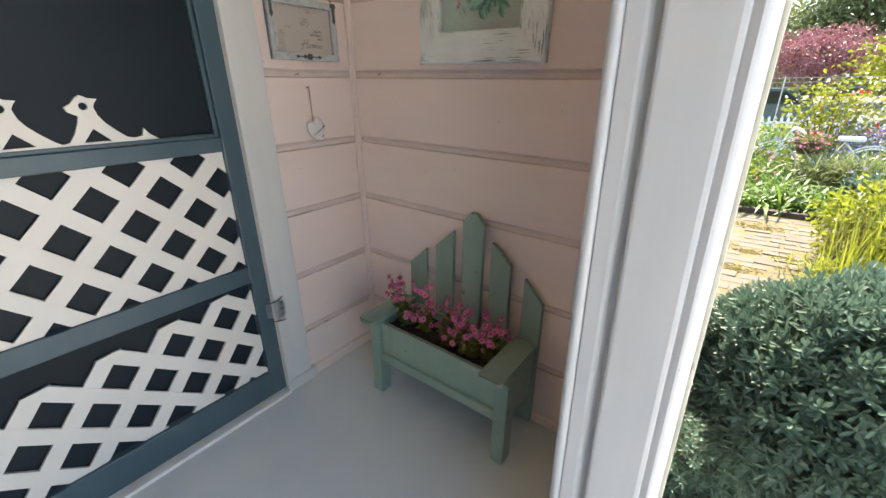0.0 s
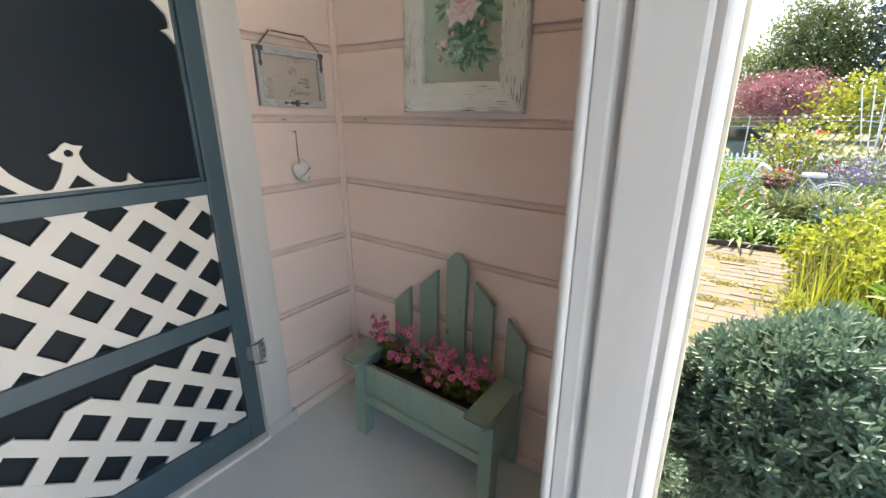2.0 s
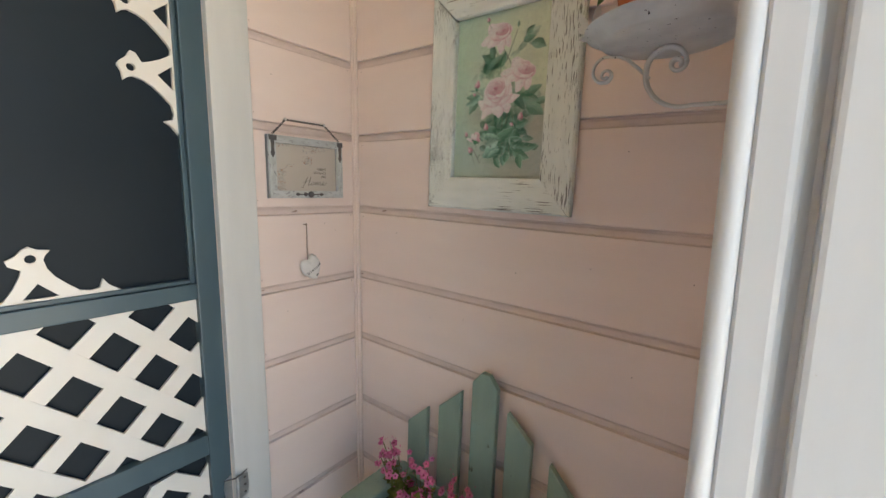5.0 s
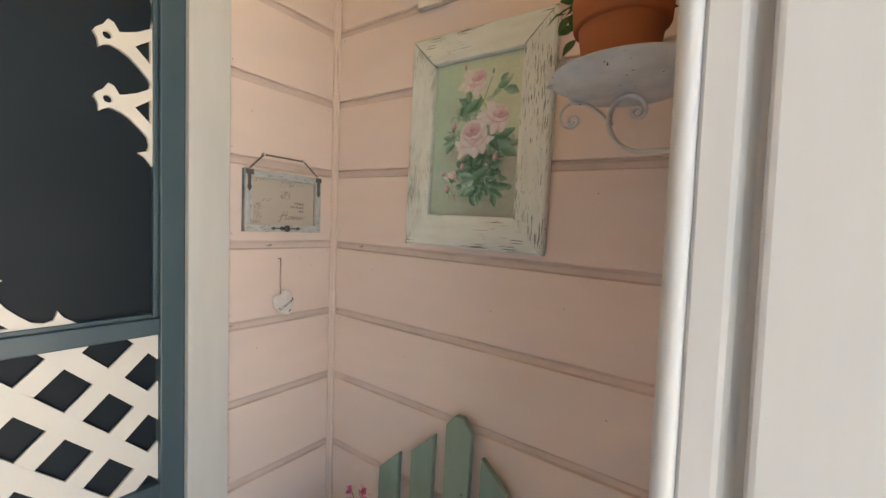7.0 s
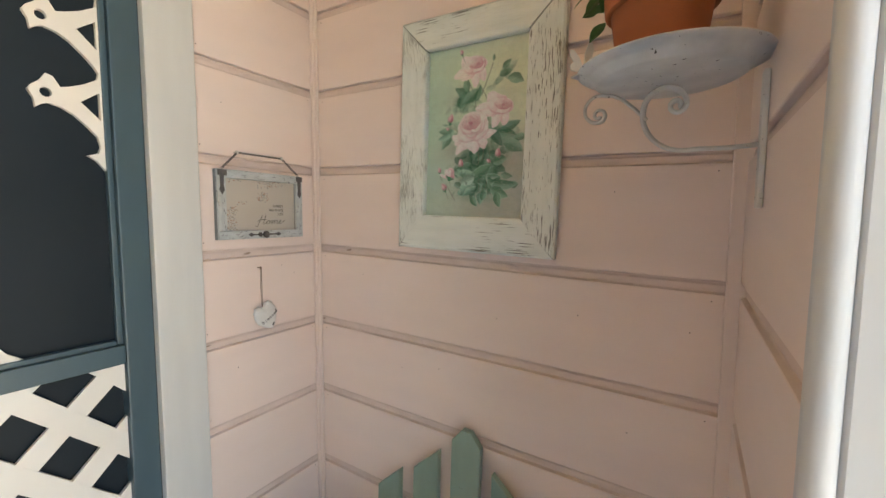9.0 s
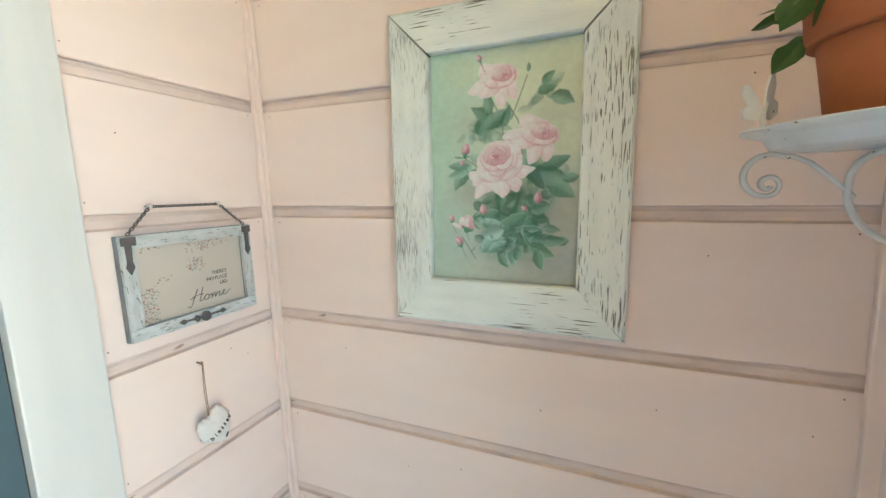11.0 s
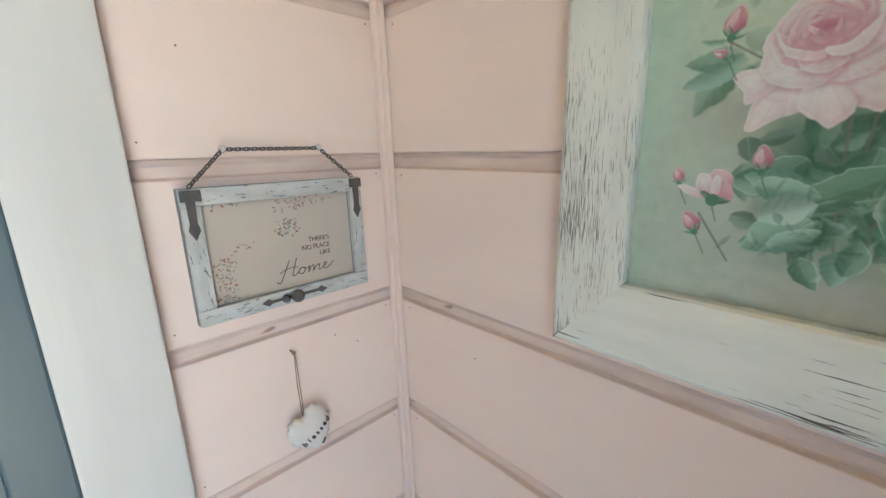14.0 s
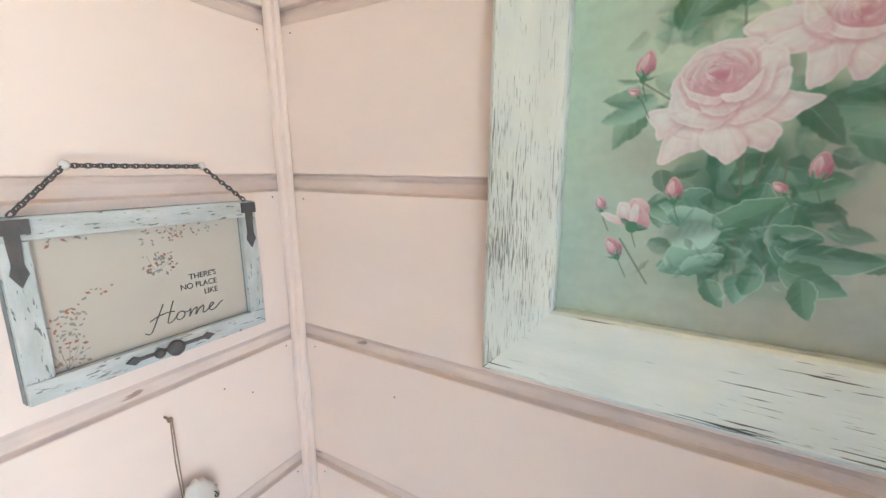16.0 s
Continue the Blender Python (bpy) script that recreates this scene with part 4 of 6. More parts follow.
def brushed_bud(u, v, r, ang, opened=False):
    x, y = at_uv(u, v)
    r *= 1.15
    R, a = r * 1000, radians(ang)
    brushed_line([(u, v), (u - 0.010 * math.cos(a) + 0.006, v + 0.020 * math.sin(a)), (u + 0.022 - 0.02 * math.cos(a), v + 0.045)], 0.5, mixc(MIDG, TWIG, 0.4), 0.8)
    c_, s_ = math.cos(a - math.pi / 2), math.sin(a - math.pi / 2)
    put = lambda rim, core, *pts: shaped_petal(x, y - 0.5 * R, R, [(p * c_ - q * s_, p * s_ + q * c_) for p, q in pts], (0.0, -0.6), rim, core, 0.5)
    if opened:
        put(PALE, ROSE, (-0.5, 0.2), (-0.35, 0.95), (0.2, 1.1), (0.65, 0.75), (0.5, 0.0))
        put(WH, PALE, (-0.95, 0.1), (-0.85, 0.7), (-0.25, 0.55), (0.0, -0.5), (-0.5, -0.5))
        put(mixc(PALE, ROSE, 0.3), mixc(ROSE, DEEP, 0.2), (0.1, 0.65), (0.75, 0.35), (0.85, -0.3), (0.2, -0.6), (-0.1, 0.0))
        put(WH, PALE, (-0.15, 0.75), (0.15, 0.55), (0.3, 0.0), (0.05, -0.4), (-0.2, 0.1))
        put(WH, PALE, (-1.7, -0.25), (-1.0, -0.1), (-0.45, -0.3), (-0.6, -0.6), (-1.3, -0.5))
    else:
        put(ROSE, DEEP, (0.0, 2.0), (0.65, 1.2), (0.75, 0.3), (0.0, -0.5), (-0.75, 0.3), (-0.6, 1.3))
        put(PALE, ROSE, (-0.1, 1.6), (0.12, 0.8), (-0.05, 0.0), (-0.55, 0.2), (-0.5, 1.1))
    for da in ((-75, 70) if opened else (-62, 58, -28, 30)):
        brushed_leaf(u, v, ang + da, r * (0.8 if opened else 1.15), r * 0.38, MIDG, 0.9, 0.9, 0.3)
    win = window(x, y, R)
    lay(win, ramp((0.32 * R + 0.3 - np.hypot(GX[win] - x, GY[win] - y)) / 0.8), mixc(MIDG, LITG, 0.3))


# ground: pale green above, mint down one side, grey-brown towards the foot
uu, vv = GX / CW, GY / CH
n_a, n_b = waves(0.022, 1), waves(0.11, 2)
art[:] = mixc(C_(0.68, 0.88, 0.72), C_(0.88, 0.95, 0.74), ramp(uu * 1.3 + 0.12 * n_a)[..., None])
art[:] = mixc(art, C_(0.60, 0.68, 0.61), (ramp((vv - 0.42 + 0.05 * n_a) / 0.45) * (0.45 + 0.55 * uu))[..., None])
for u0, v0, ru, rv, s in ((0.30, 0.60, 0.16, 0.07, 0.55), (0.85, 0.66, 0.22, 0.16, 0.75), (0.75, 0.95, 0.35, 0.12, 0.5), (0.80, 0.30, 0.12, 0.08, 0.25), (0.30, 0.32, 0.12, 0.06, 0.3)):
    art[:] = mixc(art, C_(0.54, 0.52, 0.45), (s * np.exp(-((uu - u0) / ru) ** 2 - ((vv - v0) / rv) ** 2))[..., None])
art *= 0.90 * (1 + 0.015 * n_a + 0.012 * n_b)[..., None]
# the dark mass of foliage behind the stems
for u0, v0, ru, rv, c, s in ((0.58, 0.655, 0.20, 0.085, MIDG, 0.85), (0.57, 0.70, 0.17, 0.12, DARKG, 0.85), (0.50, 0.79, 0.13, 0.07, MIDG, 0.75), (0.66, 0.80, 0.13, 0.05, MIDG, 0.7), (0.72, 0.51, 0.10, 0.05, MIDG, 0.8), (0.40, 0.31, 0.08, 0.05, MIDG, 0.6), (0.60, 0.44, 0.07, 0.04, DARKG, 0.8), (0.56, 0.88, 0.2, 0.03, LITG, 0.35)):
    k_ = np.exp(-(((uu - u0) / ru) ** 2 + ((vv - v0) / rv) ** 2) ** 1.6 + 0.35 * n_b)
    art[:] = mixc(art, c, np.clip(s * k_, 0, s)[..., None])
for k in range(80):
    brushed_leaf(pg.normal(0.57, 0.12), pg.uniform(0.58, 0.82), pg.uniform(-200, 20), pg.uniform(0.022, 0.038), pg.uniform(0.014, 0.022), (DARKG, MIDG, DARKG, mixc(MIDG, LITG, 0.5))[k % 4], 2.0, 0.75, 0.2)
for k in range(70):
    u0, v0 = ((0.36, 0.33), (0.50, 0.34), (0.72, 0.53), (0.30, 0.50), (0.78, 0.22), (0.60, 0.45), (0.82, 0.56))[k % 7]
    brushed_leaf(u0 + pg.normal(0, 0.055), v0 + pg.normal(0, 0.03), pg.uniform(-180, 180), pg.uniform(0.018, 0.034), pg.uniform(0.012, 0.020), (LITG, MIDG, mixc(LITG, MINT, 0.5), C_(0.36, 0.50, 0.38))[k % 4], 3.0, 0.42, 0.15)
for pts in ([(0.42, 0.2), (0.5, 0.3), (0.52, 0.45)], [(0.5, 0.2), (0.6, 0.3), (0.66, 0.4)], [(0.66, 0.13), (0.62, 0.2), (0.56, 0.3)], [(0.55, 0.6), (0.555, 0.75), (0.57, 0.85)],
            [(0.60, 0.60), (0.585, 0.72), (0.57, 0.78)], [(0.66, 0.62), (0.655, 0.74), (0.63, 0.84)], [(0.22, 0.80), (0.28, 0.86), (0.32, 0.90)], [(0.24, 0.45), (0.33, 0.49), (0.4, 0.52)], [(0.35, 0.05), (0.38, 0.09), (0.42, 0.13)]):
    brushed_line(pts, 0.9, mixc(TWIG, MIDG, 0.25), 0.75)
for s in ((0.72, 0.2, 10, 0.035, 0.02, LITG), (0.80, 0.22, -20, 0.042, 0.024, LITG), (0.75, 0.17, 40, 0.03, 0.016, LITG), (0.66, 0.12, 85, 0.018, 0.009, MIDG),
          (0.34, 0.36, 60, 0.045, 0.026, MIDG), (0.45, 0.30, 150, 0.05, 0.026, MIDG), (0.42, 0.27, 100, 0.04, 0.02, LITG), (0.38, 0.33, 40, 0.05, 0.026, MIDG), (0.5, 0.33, 70, 0.04, 0.02, MIDG),
          (0.27, 0.49, 178, 0.040, 0.020, LITG), (0.27, 0.50, 235, 0.048, 0.026, LITG), (0.29, 0.48, 205, 0.050, 0.024, MINT), (0.30, 0.50, 285, 0.036, 0.020, LITG), (0.24, 0.45, 170, 0.022, 0.008, LITG),
          (0.70, 0.52, -10, 0.06, 0.032, MIDG), (0.76, 0.50, 20, 0.05, 0.026, MIDG), (0.78, 0.57, -25, 0.055, 0.03, LITG), (0.66, 0.5, -50, 0.05, 0.026, DARKG), (0.88, 0.55, 10, 0.03, 0.02, LITG)):
    brushed_leaf(*s, 2.6, 0.85, 0.35)
# the large leaves at the foot
for s in ((0.62, 0.66, 250, 0.050, 0.030, MIDG), (0.70, 0.70, 262, 0.050, 0.030, MIDG), (0.48, 0.68, 225, 0.046, 0.026, MIDG), (0.66, 0.79, -4, 0.070, 0.026, MIDG), (0.68, 0.83, -22, 0.050, 0.026, LITG), (0.74, 0.85, -75, 0.036, 0.022, LITG),
          (0.60, 0.85, -100, 0.030, 0.022, MINT), (0.50, 0.87, -60, 0.030, 0.018, LITG), (0.46, 0.83, 200, 0.034, 0.018, MINT), (0.44, 0.74, 172, 0.040, 0.024, LITG), (0.50, 0.745, 165, 0.046, 0.024, MINT), (0.52, 0.80, 212, 0.052, 0.032, MINT), (0.45, 0.775, 30, 0.070, 0.028, LITG), (0.36, 0.735, -8, 0.044, 0.022, MINT), (0.38, 0.80, 20, 0.040, 0.026, FROST), (0.42, 0.86, 30, 0.036, 0.020, MINT), (0.78, 0.77, 175, 0.050, 0.018, MIDG), (0.60, 0.90, 80, 0.030, 0.020, LITG)):
    brushed_leaf(*s, 1.4, 0.94, 1.0)
for k in range(46):
    brushed_leaf(pg.normal(0.55, 0.13), pg.normal(0.80, 0.045), pg.uniform(-180, 180), pg.uniform(0.010, 0.024), pg.uniform(0.003, 0.008), (FROST, MINT, DARKG, LITG, DARKG)[k % 5], 1.6, 0.5, 0.2)
turned_rose(0.685, 0.385, 0.045, -6, 1.0)
turned_rose(0.445, 0.155, 0.043, 14, 0.8)
open_rose(0.475, 0.505, 0.050)
for u, v, r, ang, op in ((0.355, 0.055, 0.0050, 120, False), (0.245, 0.445, 0.0088, 75, False), (0.235, 0.482, 0.0042, 150, False), (0.735, 0.660, 0.0085, 85, False),
                         (0.665, 0.685, 0.0048, 140, False), (0.150, 0.738, 0.0058, 105, False), (0.255, 0.770, 0.0150, 75, True), (0.215, 0.845, 0.0080, 125, False), (0.375, 0.708, 0.0078, 95, False)):
    brushed_bud(u, v, r, ang, op)
art *= (1 + 0.04 * waves(0.5, 3) * waves(0.06, 4))[..., None]
me = bpy.data.meshes.new("canvas")
co = np.stack([GX / 1000 - CW / 2000, np.full_like(GX, -0.006), ZI + CH / 2000 - GY / 1000], -1).reshape(-1, 3)
ids = np.arange((NX + 1) * (NY + 1)).reshape(NY + 1, NX + 1)
quads = np.stack([ids[:-1, :-1], ids[1:, :-1], ids[1:, 1:], ids[:-1, 1:]], -1).reshape(-1, 4)
me.vertices.add(len(co))
me.vertices.foreach_set("co", co.ravel())
me.loops.add(quads.size)
me.loops.foreach_set("vertex_index", quads.ravel())
me.polygons.add(len(quads))
me.polygons.foreach_set("loop_start", np.arange(0, quads.size, 4))
me.update(calc_edges=True)
tone = me.color_attributes.new("tone", 'FLOAT_COLOR', 'POINT')
tone.data.foreach_set("color", np.concatenate([np.clip(art, 0, 1), np.ones_like(art[..., :1])], -1).astype(np.float32).ravel())
me.materials.append(PAINT)
canvas = new("canvas", me)
canvas.parent = picture
canvas["label"] = "canvas painted with pink roses, buds and green leaves"
part("rebate", box(bmesh.new(), -PW / 2 + 0.004, PW / 2 - 0.004, 0.0002, 0.0012, -PH / 2 + 0.004, PH / 2 - 0.004), DARK, picture)
part("backing", box(bmesh.new(), -IW / 2 - 0.02, IW / 2 + 0.02, -0.0050, -0.0005, -IH / 2 - 0.02, IH / 2 + 0.02), DARK, picture)

GLASS = bpy.data.materials.new("picture_glass")
GLASS.use_nodes = True
gt = GLASS.node_tree
gl, tp, fr_, mx = gt.nodes.new("ShaderNodeBsdfGlossy"), gt.nodes.new("ShaderNodeBsdfTransparent"), gt.nodes.new("ShaderNodeFresnel"), gt.nodes.new("ShaderNodeMixShader")
gl.inputs["Roughness"].default_value, fr_.inputs["IOR"].default_value = 0.10, 1.22
gt.links.new(fr_.outputs["Fac"], mx.inputs[0])
gt.links.new(tp.outputs[0], mx.inputs[1])
gt.links.new(gl.outputs[0], mx.inputs[2])
gt.links.new(mx.outputs[0], gt.nodes["Material Output"].inputs[0])
pane = part("glass_pane", box(bmesh.new(), -IW / 2 - 0.002, IW / 2 + 0.002, -0.0125, -0.0105, -IH / 2 - 0.002 + ZI, IH / 2 + 0.002 + ZI), GLASS, picture)
pane.visible_shadow = False

# the foot of another frame above it
upper = thing("wall_frame", "small cream painted wooden frame hung above the painting", "picture", pose(0.475, -0.0015, 1.865, 0, 1.5, 0))
for a, b, c, e in ((-0.115, 0.115, -0.105, -0.075), (-0.115, 0.115, 0.075, 0.105), (-0.115, -0.085, -0.0745, 0.0745), (0.085, 0.115, -0.0745, 0.0745)):
    part("frame_board", box(bmesh.new(), a, b, -0.018, 0.0, c, e, 0.002), CREAM, upper)
part("panel", box(bmesh.new(), -0.0848, 0.0848, -0.006, -0.001, -0.0748, 0.0748), CREAM, upper)

# ---- hanging sign ----
sign = thing("hanging_sign", "whitewashed wooden window-frame sign on a dark chain", "sign", pose(0.0035, -0.195, 1.2215, 0, 0, 90))
SW, SH, SB = 0.2465, 0.1725, 0.021
# local x runs along the wall, -y out of it
for a, b, c, e, nm in ((-SW / 2, SW / 2, SH / 2 - SB, SH / 2, "top_rail"), (-SW / 2, SW / 2, -SH / 2, -SH / 2 + SB, "bottom_rail"),
                       (-SW / 2, -SW / 2 + SB, -SH / 2 + SB + 0.0003, SH / 2 - SB - 0.0003, "side_rail"), (SW / 2 - SB, SW / 2, -SH / 2 + SB + 0.0003, SH / 2 - SB - 0.0003, "side_rail")):
    p = part(nm, box(bmesh.new(), a, b, -0.018, -0.0105, c, e, 0.0012), SIGNV if nm == "side_rail" else SIGNW, sign)
    part("edge", box(bmesh.new(), a - 0.0006 if a < 0 else a, b + 0.0006 if b > 0 else b, -0.0103, 0.0, c, e), SIGNG, p)
part("face", box(bmesh.new(), -SW / 2 + SB - 0.003, SW / 2 - SB + 0.003, -0.0085, -0.004, -SH / 2 + SB - 0.003, SH / 2 - SB + 0.003), SIGNFACE, sign, "cream printed panel")
TXF = lambda x, z: Matrix(((1, 0, 0, x), (0, 0, -1, -0.0090), (0, 1, 0, z), (0, 0, 0, 1)))
for text, z in (("THERE'S", -0.0035), ("NO PLACE", -0.0145), ("LIKE", -0.0255)):
    words("lettering", text, 0.0098, INK, sign, TXF(0.0655, z), spacing=0.95, align='RIGHT')
# the script word, drawn as pen strokes: x from its left end, z from its baseline, in millimetres
for pen in ([(-6, -4), (-3, -6), (0, -4), (5, 6), (12, 20)], [(21, 21), (17, 10), (14, 1), (15, -0.5)], [(-1, 6), (6, 9), (14, 10.5), (21, 10)],
            [(15, -0.5), (19, 1), (24, 6.5)], [(28, 8), (24, 7), (22, 3), (24, 0), (28, 1), (30, 5), (28, 8), (31, 6), (34, 6.5)],
            [(34, 6.5), (36, 8), (35, 4), (34, 0.3), (37, 5), (41, 8), (42, 6.5), (40, 0.5), (44, 5.5), (48, 8), (49, 6.5), (47.5, 1.5), (49, 0.3), (53, 2.5)],
            [(53, 2.5), (57, 5), (59, 7.5), (57, 8.5), (54.5, 5), (54.5, 1.5), (57.5, 0.3), (62, 2.5), (66, 6), (69, 7.5)]):
    q = [Vector((-0.0145 + 0.00122 * x, -0.0091, -0.0485 + 0.00118 * z)) for x, z in pen]
    fine = []
    for k in range(len(q) - 1):
        a, b_, c_, d_ = q[max(k - 1, 0)], q[k], q[k + 1], q[min(k + 2, len(q) - 1)]
        for s in range(5):
            f = s / 5
            fine.append(0.5 * ((2 * b_) + (c_ - a) * f + (2 * a - 5 * b_ + 4 * c_ - d_) * f * f + (3 * b_ - a - 3 * c_ + d_) * f ** 3))
    fine.append(q[-1])
    part("pen_stroke", tube(bmesh.new(), fine, 0.00062, 5), INK, sign)
# printed sprigs in three corners of the panel
SPRIG = [material("sprig_" + nm, c, 0.5, bump=0) for nm, c in (("grey", (0.30, 0.25, 0.20)), ("rust", (0.33, 0.15, 0.10)), ("blue", (0.24, 0.27, 0.27)))]
sg = np.random.default_rng(8)
for col in range(3):
    vs, fs = [], []
    for (cx, cz, w, h, n) in ((-0.086, -0.042, 0.012, 0.030, 40), (-0.080, -0.012, 0.012, 0.008, 16), (0.028, 0.056, 0.045, 0.008, 26), (0.002, 0.024, 0.017, 0.012, 30), (-0.055, 0.006, 0.014, 0.005, 7), (-0.07, 0.061, 0.02, 0.003, 6)):
        for k in range(n // 2):
            p = np.array([cx + sg.uniform(-1, 1) * w, -0.0090 - 0.0001 * col, cz + sg.uniform(-1, 1) * h])
            dd = unit(np.array([sg.normal(), 0, sg.normal()]))
            leaf_quad(vs, fs, p, dd, np.array([0, -1.0, 0]), sg.uniform(0.0026, 0.0062), sg.uniform(0.0014, 0.0034), 0.0)
    raw("printed_sprig", vs, fs, SPRIG[col], sign)["kind"] = "stuff"
for x0, z0, n in ((-0.090, -0.064, 5), (0.0, 0.012, 4), (0.02, 0.050, 4)):
    for k in range(n):
        a = radians(35 + 110 * k / n)
        part("printed_stem", tube(bmesh.new(), [(x0, -0.0089, z0), (x0 + 0.012 * math.cos(a), -0.0089, z0 + 0.010), (x0 + 0.020 * math.cos(a), -0.0089, z0 + 0.024 * math.sin(a))], 0.00022, 4), SPRIG[0], sign)
# iron corner straps and pull
for s in (-1, 1):
    bm = bmesh.new()
    x = s * (SW / 2 - SB / 2)
    prism(bm, [(x - 0.0055, 0.082), (x + 0.0055, 0.082), (x + 0.0042, 0.045), (x + 0.0065, 0.036), (x, 0.024), (x - 0.0065, 0.036), (x - 0.0042, 0.045)], -0.0200, -0.0183, "y")
    box(bm, x - 0.0102, x + 0.0125 if s < 0 else x + 0.0102, -0.0204, -0.0185, 0.071, 0.0845, 0.0005)
    part("corner_strap", bm, IRON, sign, "dark iron strap")
bm = bmesh.new()
zc = -SH / 2 + 0.0105
prism(bm, [(-0.048, zc), (-0.040, zc + 0.005), (-0.034, zc + 0.0018), (0.034, zc + 0.0018), (0.040, zc + 0.005), (0.048, zc), (0.040, zc - 0.005), (0.034, zc - 0.0018), (-0.034, zc - 0.0018), (-0.040, zc - 0.005)], -0.0205, -0.0183, "y")
handle_ob = part("pull", bm, IRON, sign, "dark iron window pull")
part("knob", lathe(bmesh.new(), [(0.009, 0), (0.0095, 0.004), (0.007, 0.008), (0.003, 0.010)], sides=14), IRON, handle_ob, m=pose(0.001, -0.0205, zc, 90, 0, 0), smooth=True)
part("collar", lathe(bmesh.new(), [(0.0055, 0), (0.006, 0.003), (0.002, 0.006)], sides=10), IRON, handle_ob, m=pose(-0.016, -0.0205, zc, 90, 0, 0), smooth=True)
# chain of links over two pins
chain = thing("sign_chain", "dark iron link chain looped over two pearl pins", "chain", pose(0.0035, -0.195, 1.2215, 0, 0, 90))
knots = [(-0.112, -0.019, 0.088), (-0.066, -0.010, 0.131), (0.063, -0.010, 0.131), (0.108, -0.019, 0.088)]
link_mesh = None
for a, b in zip(knots, knots[1:]):
    a, b = Vector(a), Vector(b)
    n = max(2, round((b - a).length / 0.0052))
    for k in range(n):
        c = a.lerp(b, (k + 0.5) / n)
        m = Matrix.Translation(c) @ (b - a).to_track_quat('X', 'Z').to_matrix().to_4x4() @ pose(0, 0, 0, 90 * (k % 2) + 35, 0, 0)
        if link_mesh is None:
            bm = bmesh.new()
            ring = [(0.0040 * math.cos(q) * 1.0, 0.0024 * math.sin(q), 0) for q in np.linspace(0, 2 * math.pi, 11)]
            tube(bm, ring, 0.0009, 5)
            ob = part("link", bm, IRON, chain, m=m)
            link_mesh = ob.data
        else:
            ob = new("link", link_mesh)
            ob.parent = chain
            ob.matrix_local = m
for x in (-0.066, 0.063):
    pin = part("pin", lathe(bmesh.new(), [(0.0015, 0), (0.0015, 0.010), (0.0045, 0.0105), (0.005, 0.013), (0.003, 0.016), (0.001, 0.0165)], sides=12), PEARL, chain, "pearl-headed pin", pose(x, 0.003, 0.1315, 90, 0, 0), True)

# ---- heart ornament ----
heart = thing("heart_ornament", "ribbed white heart ornament hanging from a twine loop", "ornament", pose(0.0035, -0.196, 0.925, 0, 0, 90))
bm = bmesh.new()
bmesh.ops.create_uvsphere(bm, u_segments=40, v_segments=24, radius=1)
for v in bm.verts:
    x, y, z = v.co
    a = math.atan2(x, z)
    r = math.hypot(x, z)
    # two round lobes over a blunt point
    edge = 1.0 - 0.30 * math.exp(-(a / 0.33) ** 2) + 0.10 * math.exp(-((abs(a) - 0.72) / 0.42) ** 2) - 0.12 * math.exp(-((abs(a) - 2.25) / 0.45) ** 2) + 0.12 * math.exp(-((math.pi - abs(a)) / 0.30) ** 2)
    rib = 1 + 0.06 * math.cos(a * 20) * r ** 3
    thick = (1 - 0.25 * math.exp(-(x / 0.16) ** 2) * max(0, z)) * (1 + 0.11 * math.cos(a * 20) * 2.2 * r * max(0.15, min(1, z + 0.5)))
    hx, hz = x * 0.0335 * edge * rib, z * 0.0370 * edge * rib
    v.co = (hx * 0.906 - hz * 0.423, -0.0135 + y * 0.0125 * thick, hx * 0.423 + hz * 0.906)
part("body", bm, HEART, heart, smooth=True)
for sx in (-1, 1):
    part("twine", tube(bmesh.new(), [(-0.008 + sx * 0.0012, -0.010, 0.020), (-0.009 + sx * 0.0018, -0.009, 0.075), (-0.010 + sx * 0.0008, -0.012, 0.130)], 0.0008, 5), TWINE, heart)
part("nail", lathe(bmesh.new(), [(0.0014, 0), (0.0014, 0.012), (0.0035, 0.0125), (0.003, 0.0138)], sides=10), TWINE, heart, m=pose(-0.010, 0.003, 0.131, 90, 0, 0))
word = "blessed"
for k, ch in enumerate(word):
    f = (k - 3) / 3
    x = 0.006 + 0.0200 * f
    z = -0.007 + 0.0125 * f
    y = -0.0135 - 0.0125 * math.sqrt(max(0.05, 1 - (x / 0.036) ** 2 - (z / 0.038) ** 2)) - 0.0006
    words("lettering", ch, 0.0132, INK, heart, Matrix.Translation((x, y, z)) @ Matrix(((1, 0, 0, 0), (0, 0, -1, 0), (0, 1, 0, 0), (0, 0, 0, 1))) @ pose(0, 0, 0, 0, 25 * f, 32), thick=0.0008, align='CENTER')
part("charm", box(bmesh.new(), -0.0015, 0.0015, -0.0012, 0.0, -0.005, 0.005, 0.0005), INK, heart, "small dark charm", Matrix.Translation((0.014, -0.0245, -0.024)) @ pose(0, 0, 0, 0, 35, 0))

# ---- wall shelf with pot ----
shelf = thing("wall_shelf", "distressed white metal scroll bracket shelf with round tray", "shelf", pose(0, 0, 0.007))
TXC, TYC = 0.953, -0.210
part("tray", lathe(bmesh.new(), [(0.02, 1.3725), (0.0885, 1.3725), (0.0925, 1.3745), (0.0975, 1.3830), (0.102, 1.3862), (0.1165, 1.3900), (0.1165, 1.3918), (0.101, 1.3885), (0.0955, 1.3845), (0.0895, 1.3772), (0.02, 1.3768)], TXC + 0.004, TYC - 0.016, 0, 56), SHELFW, shelf, smooth=True)


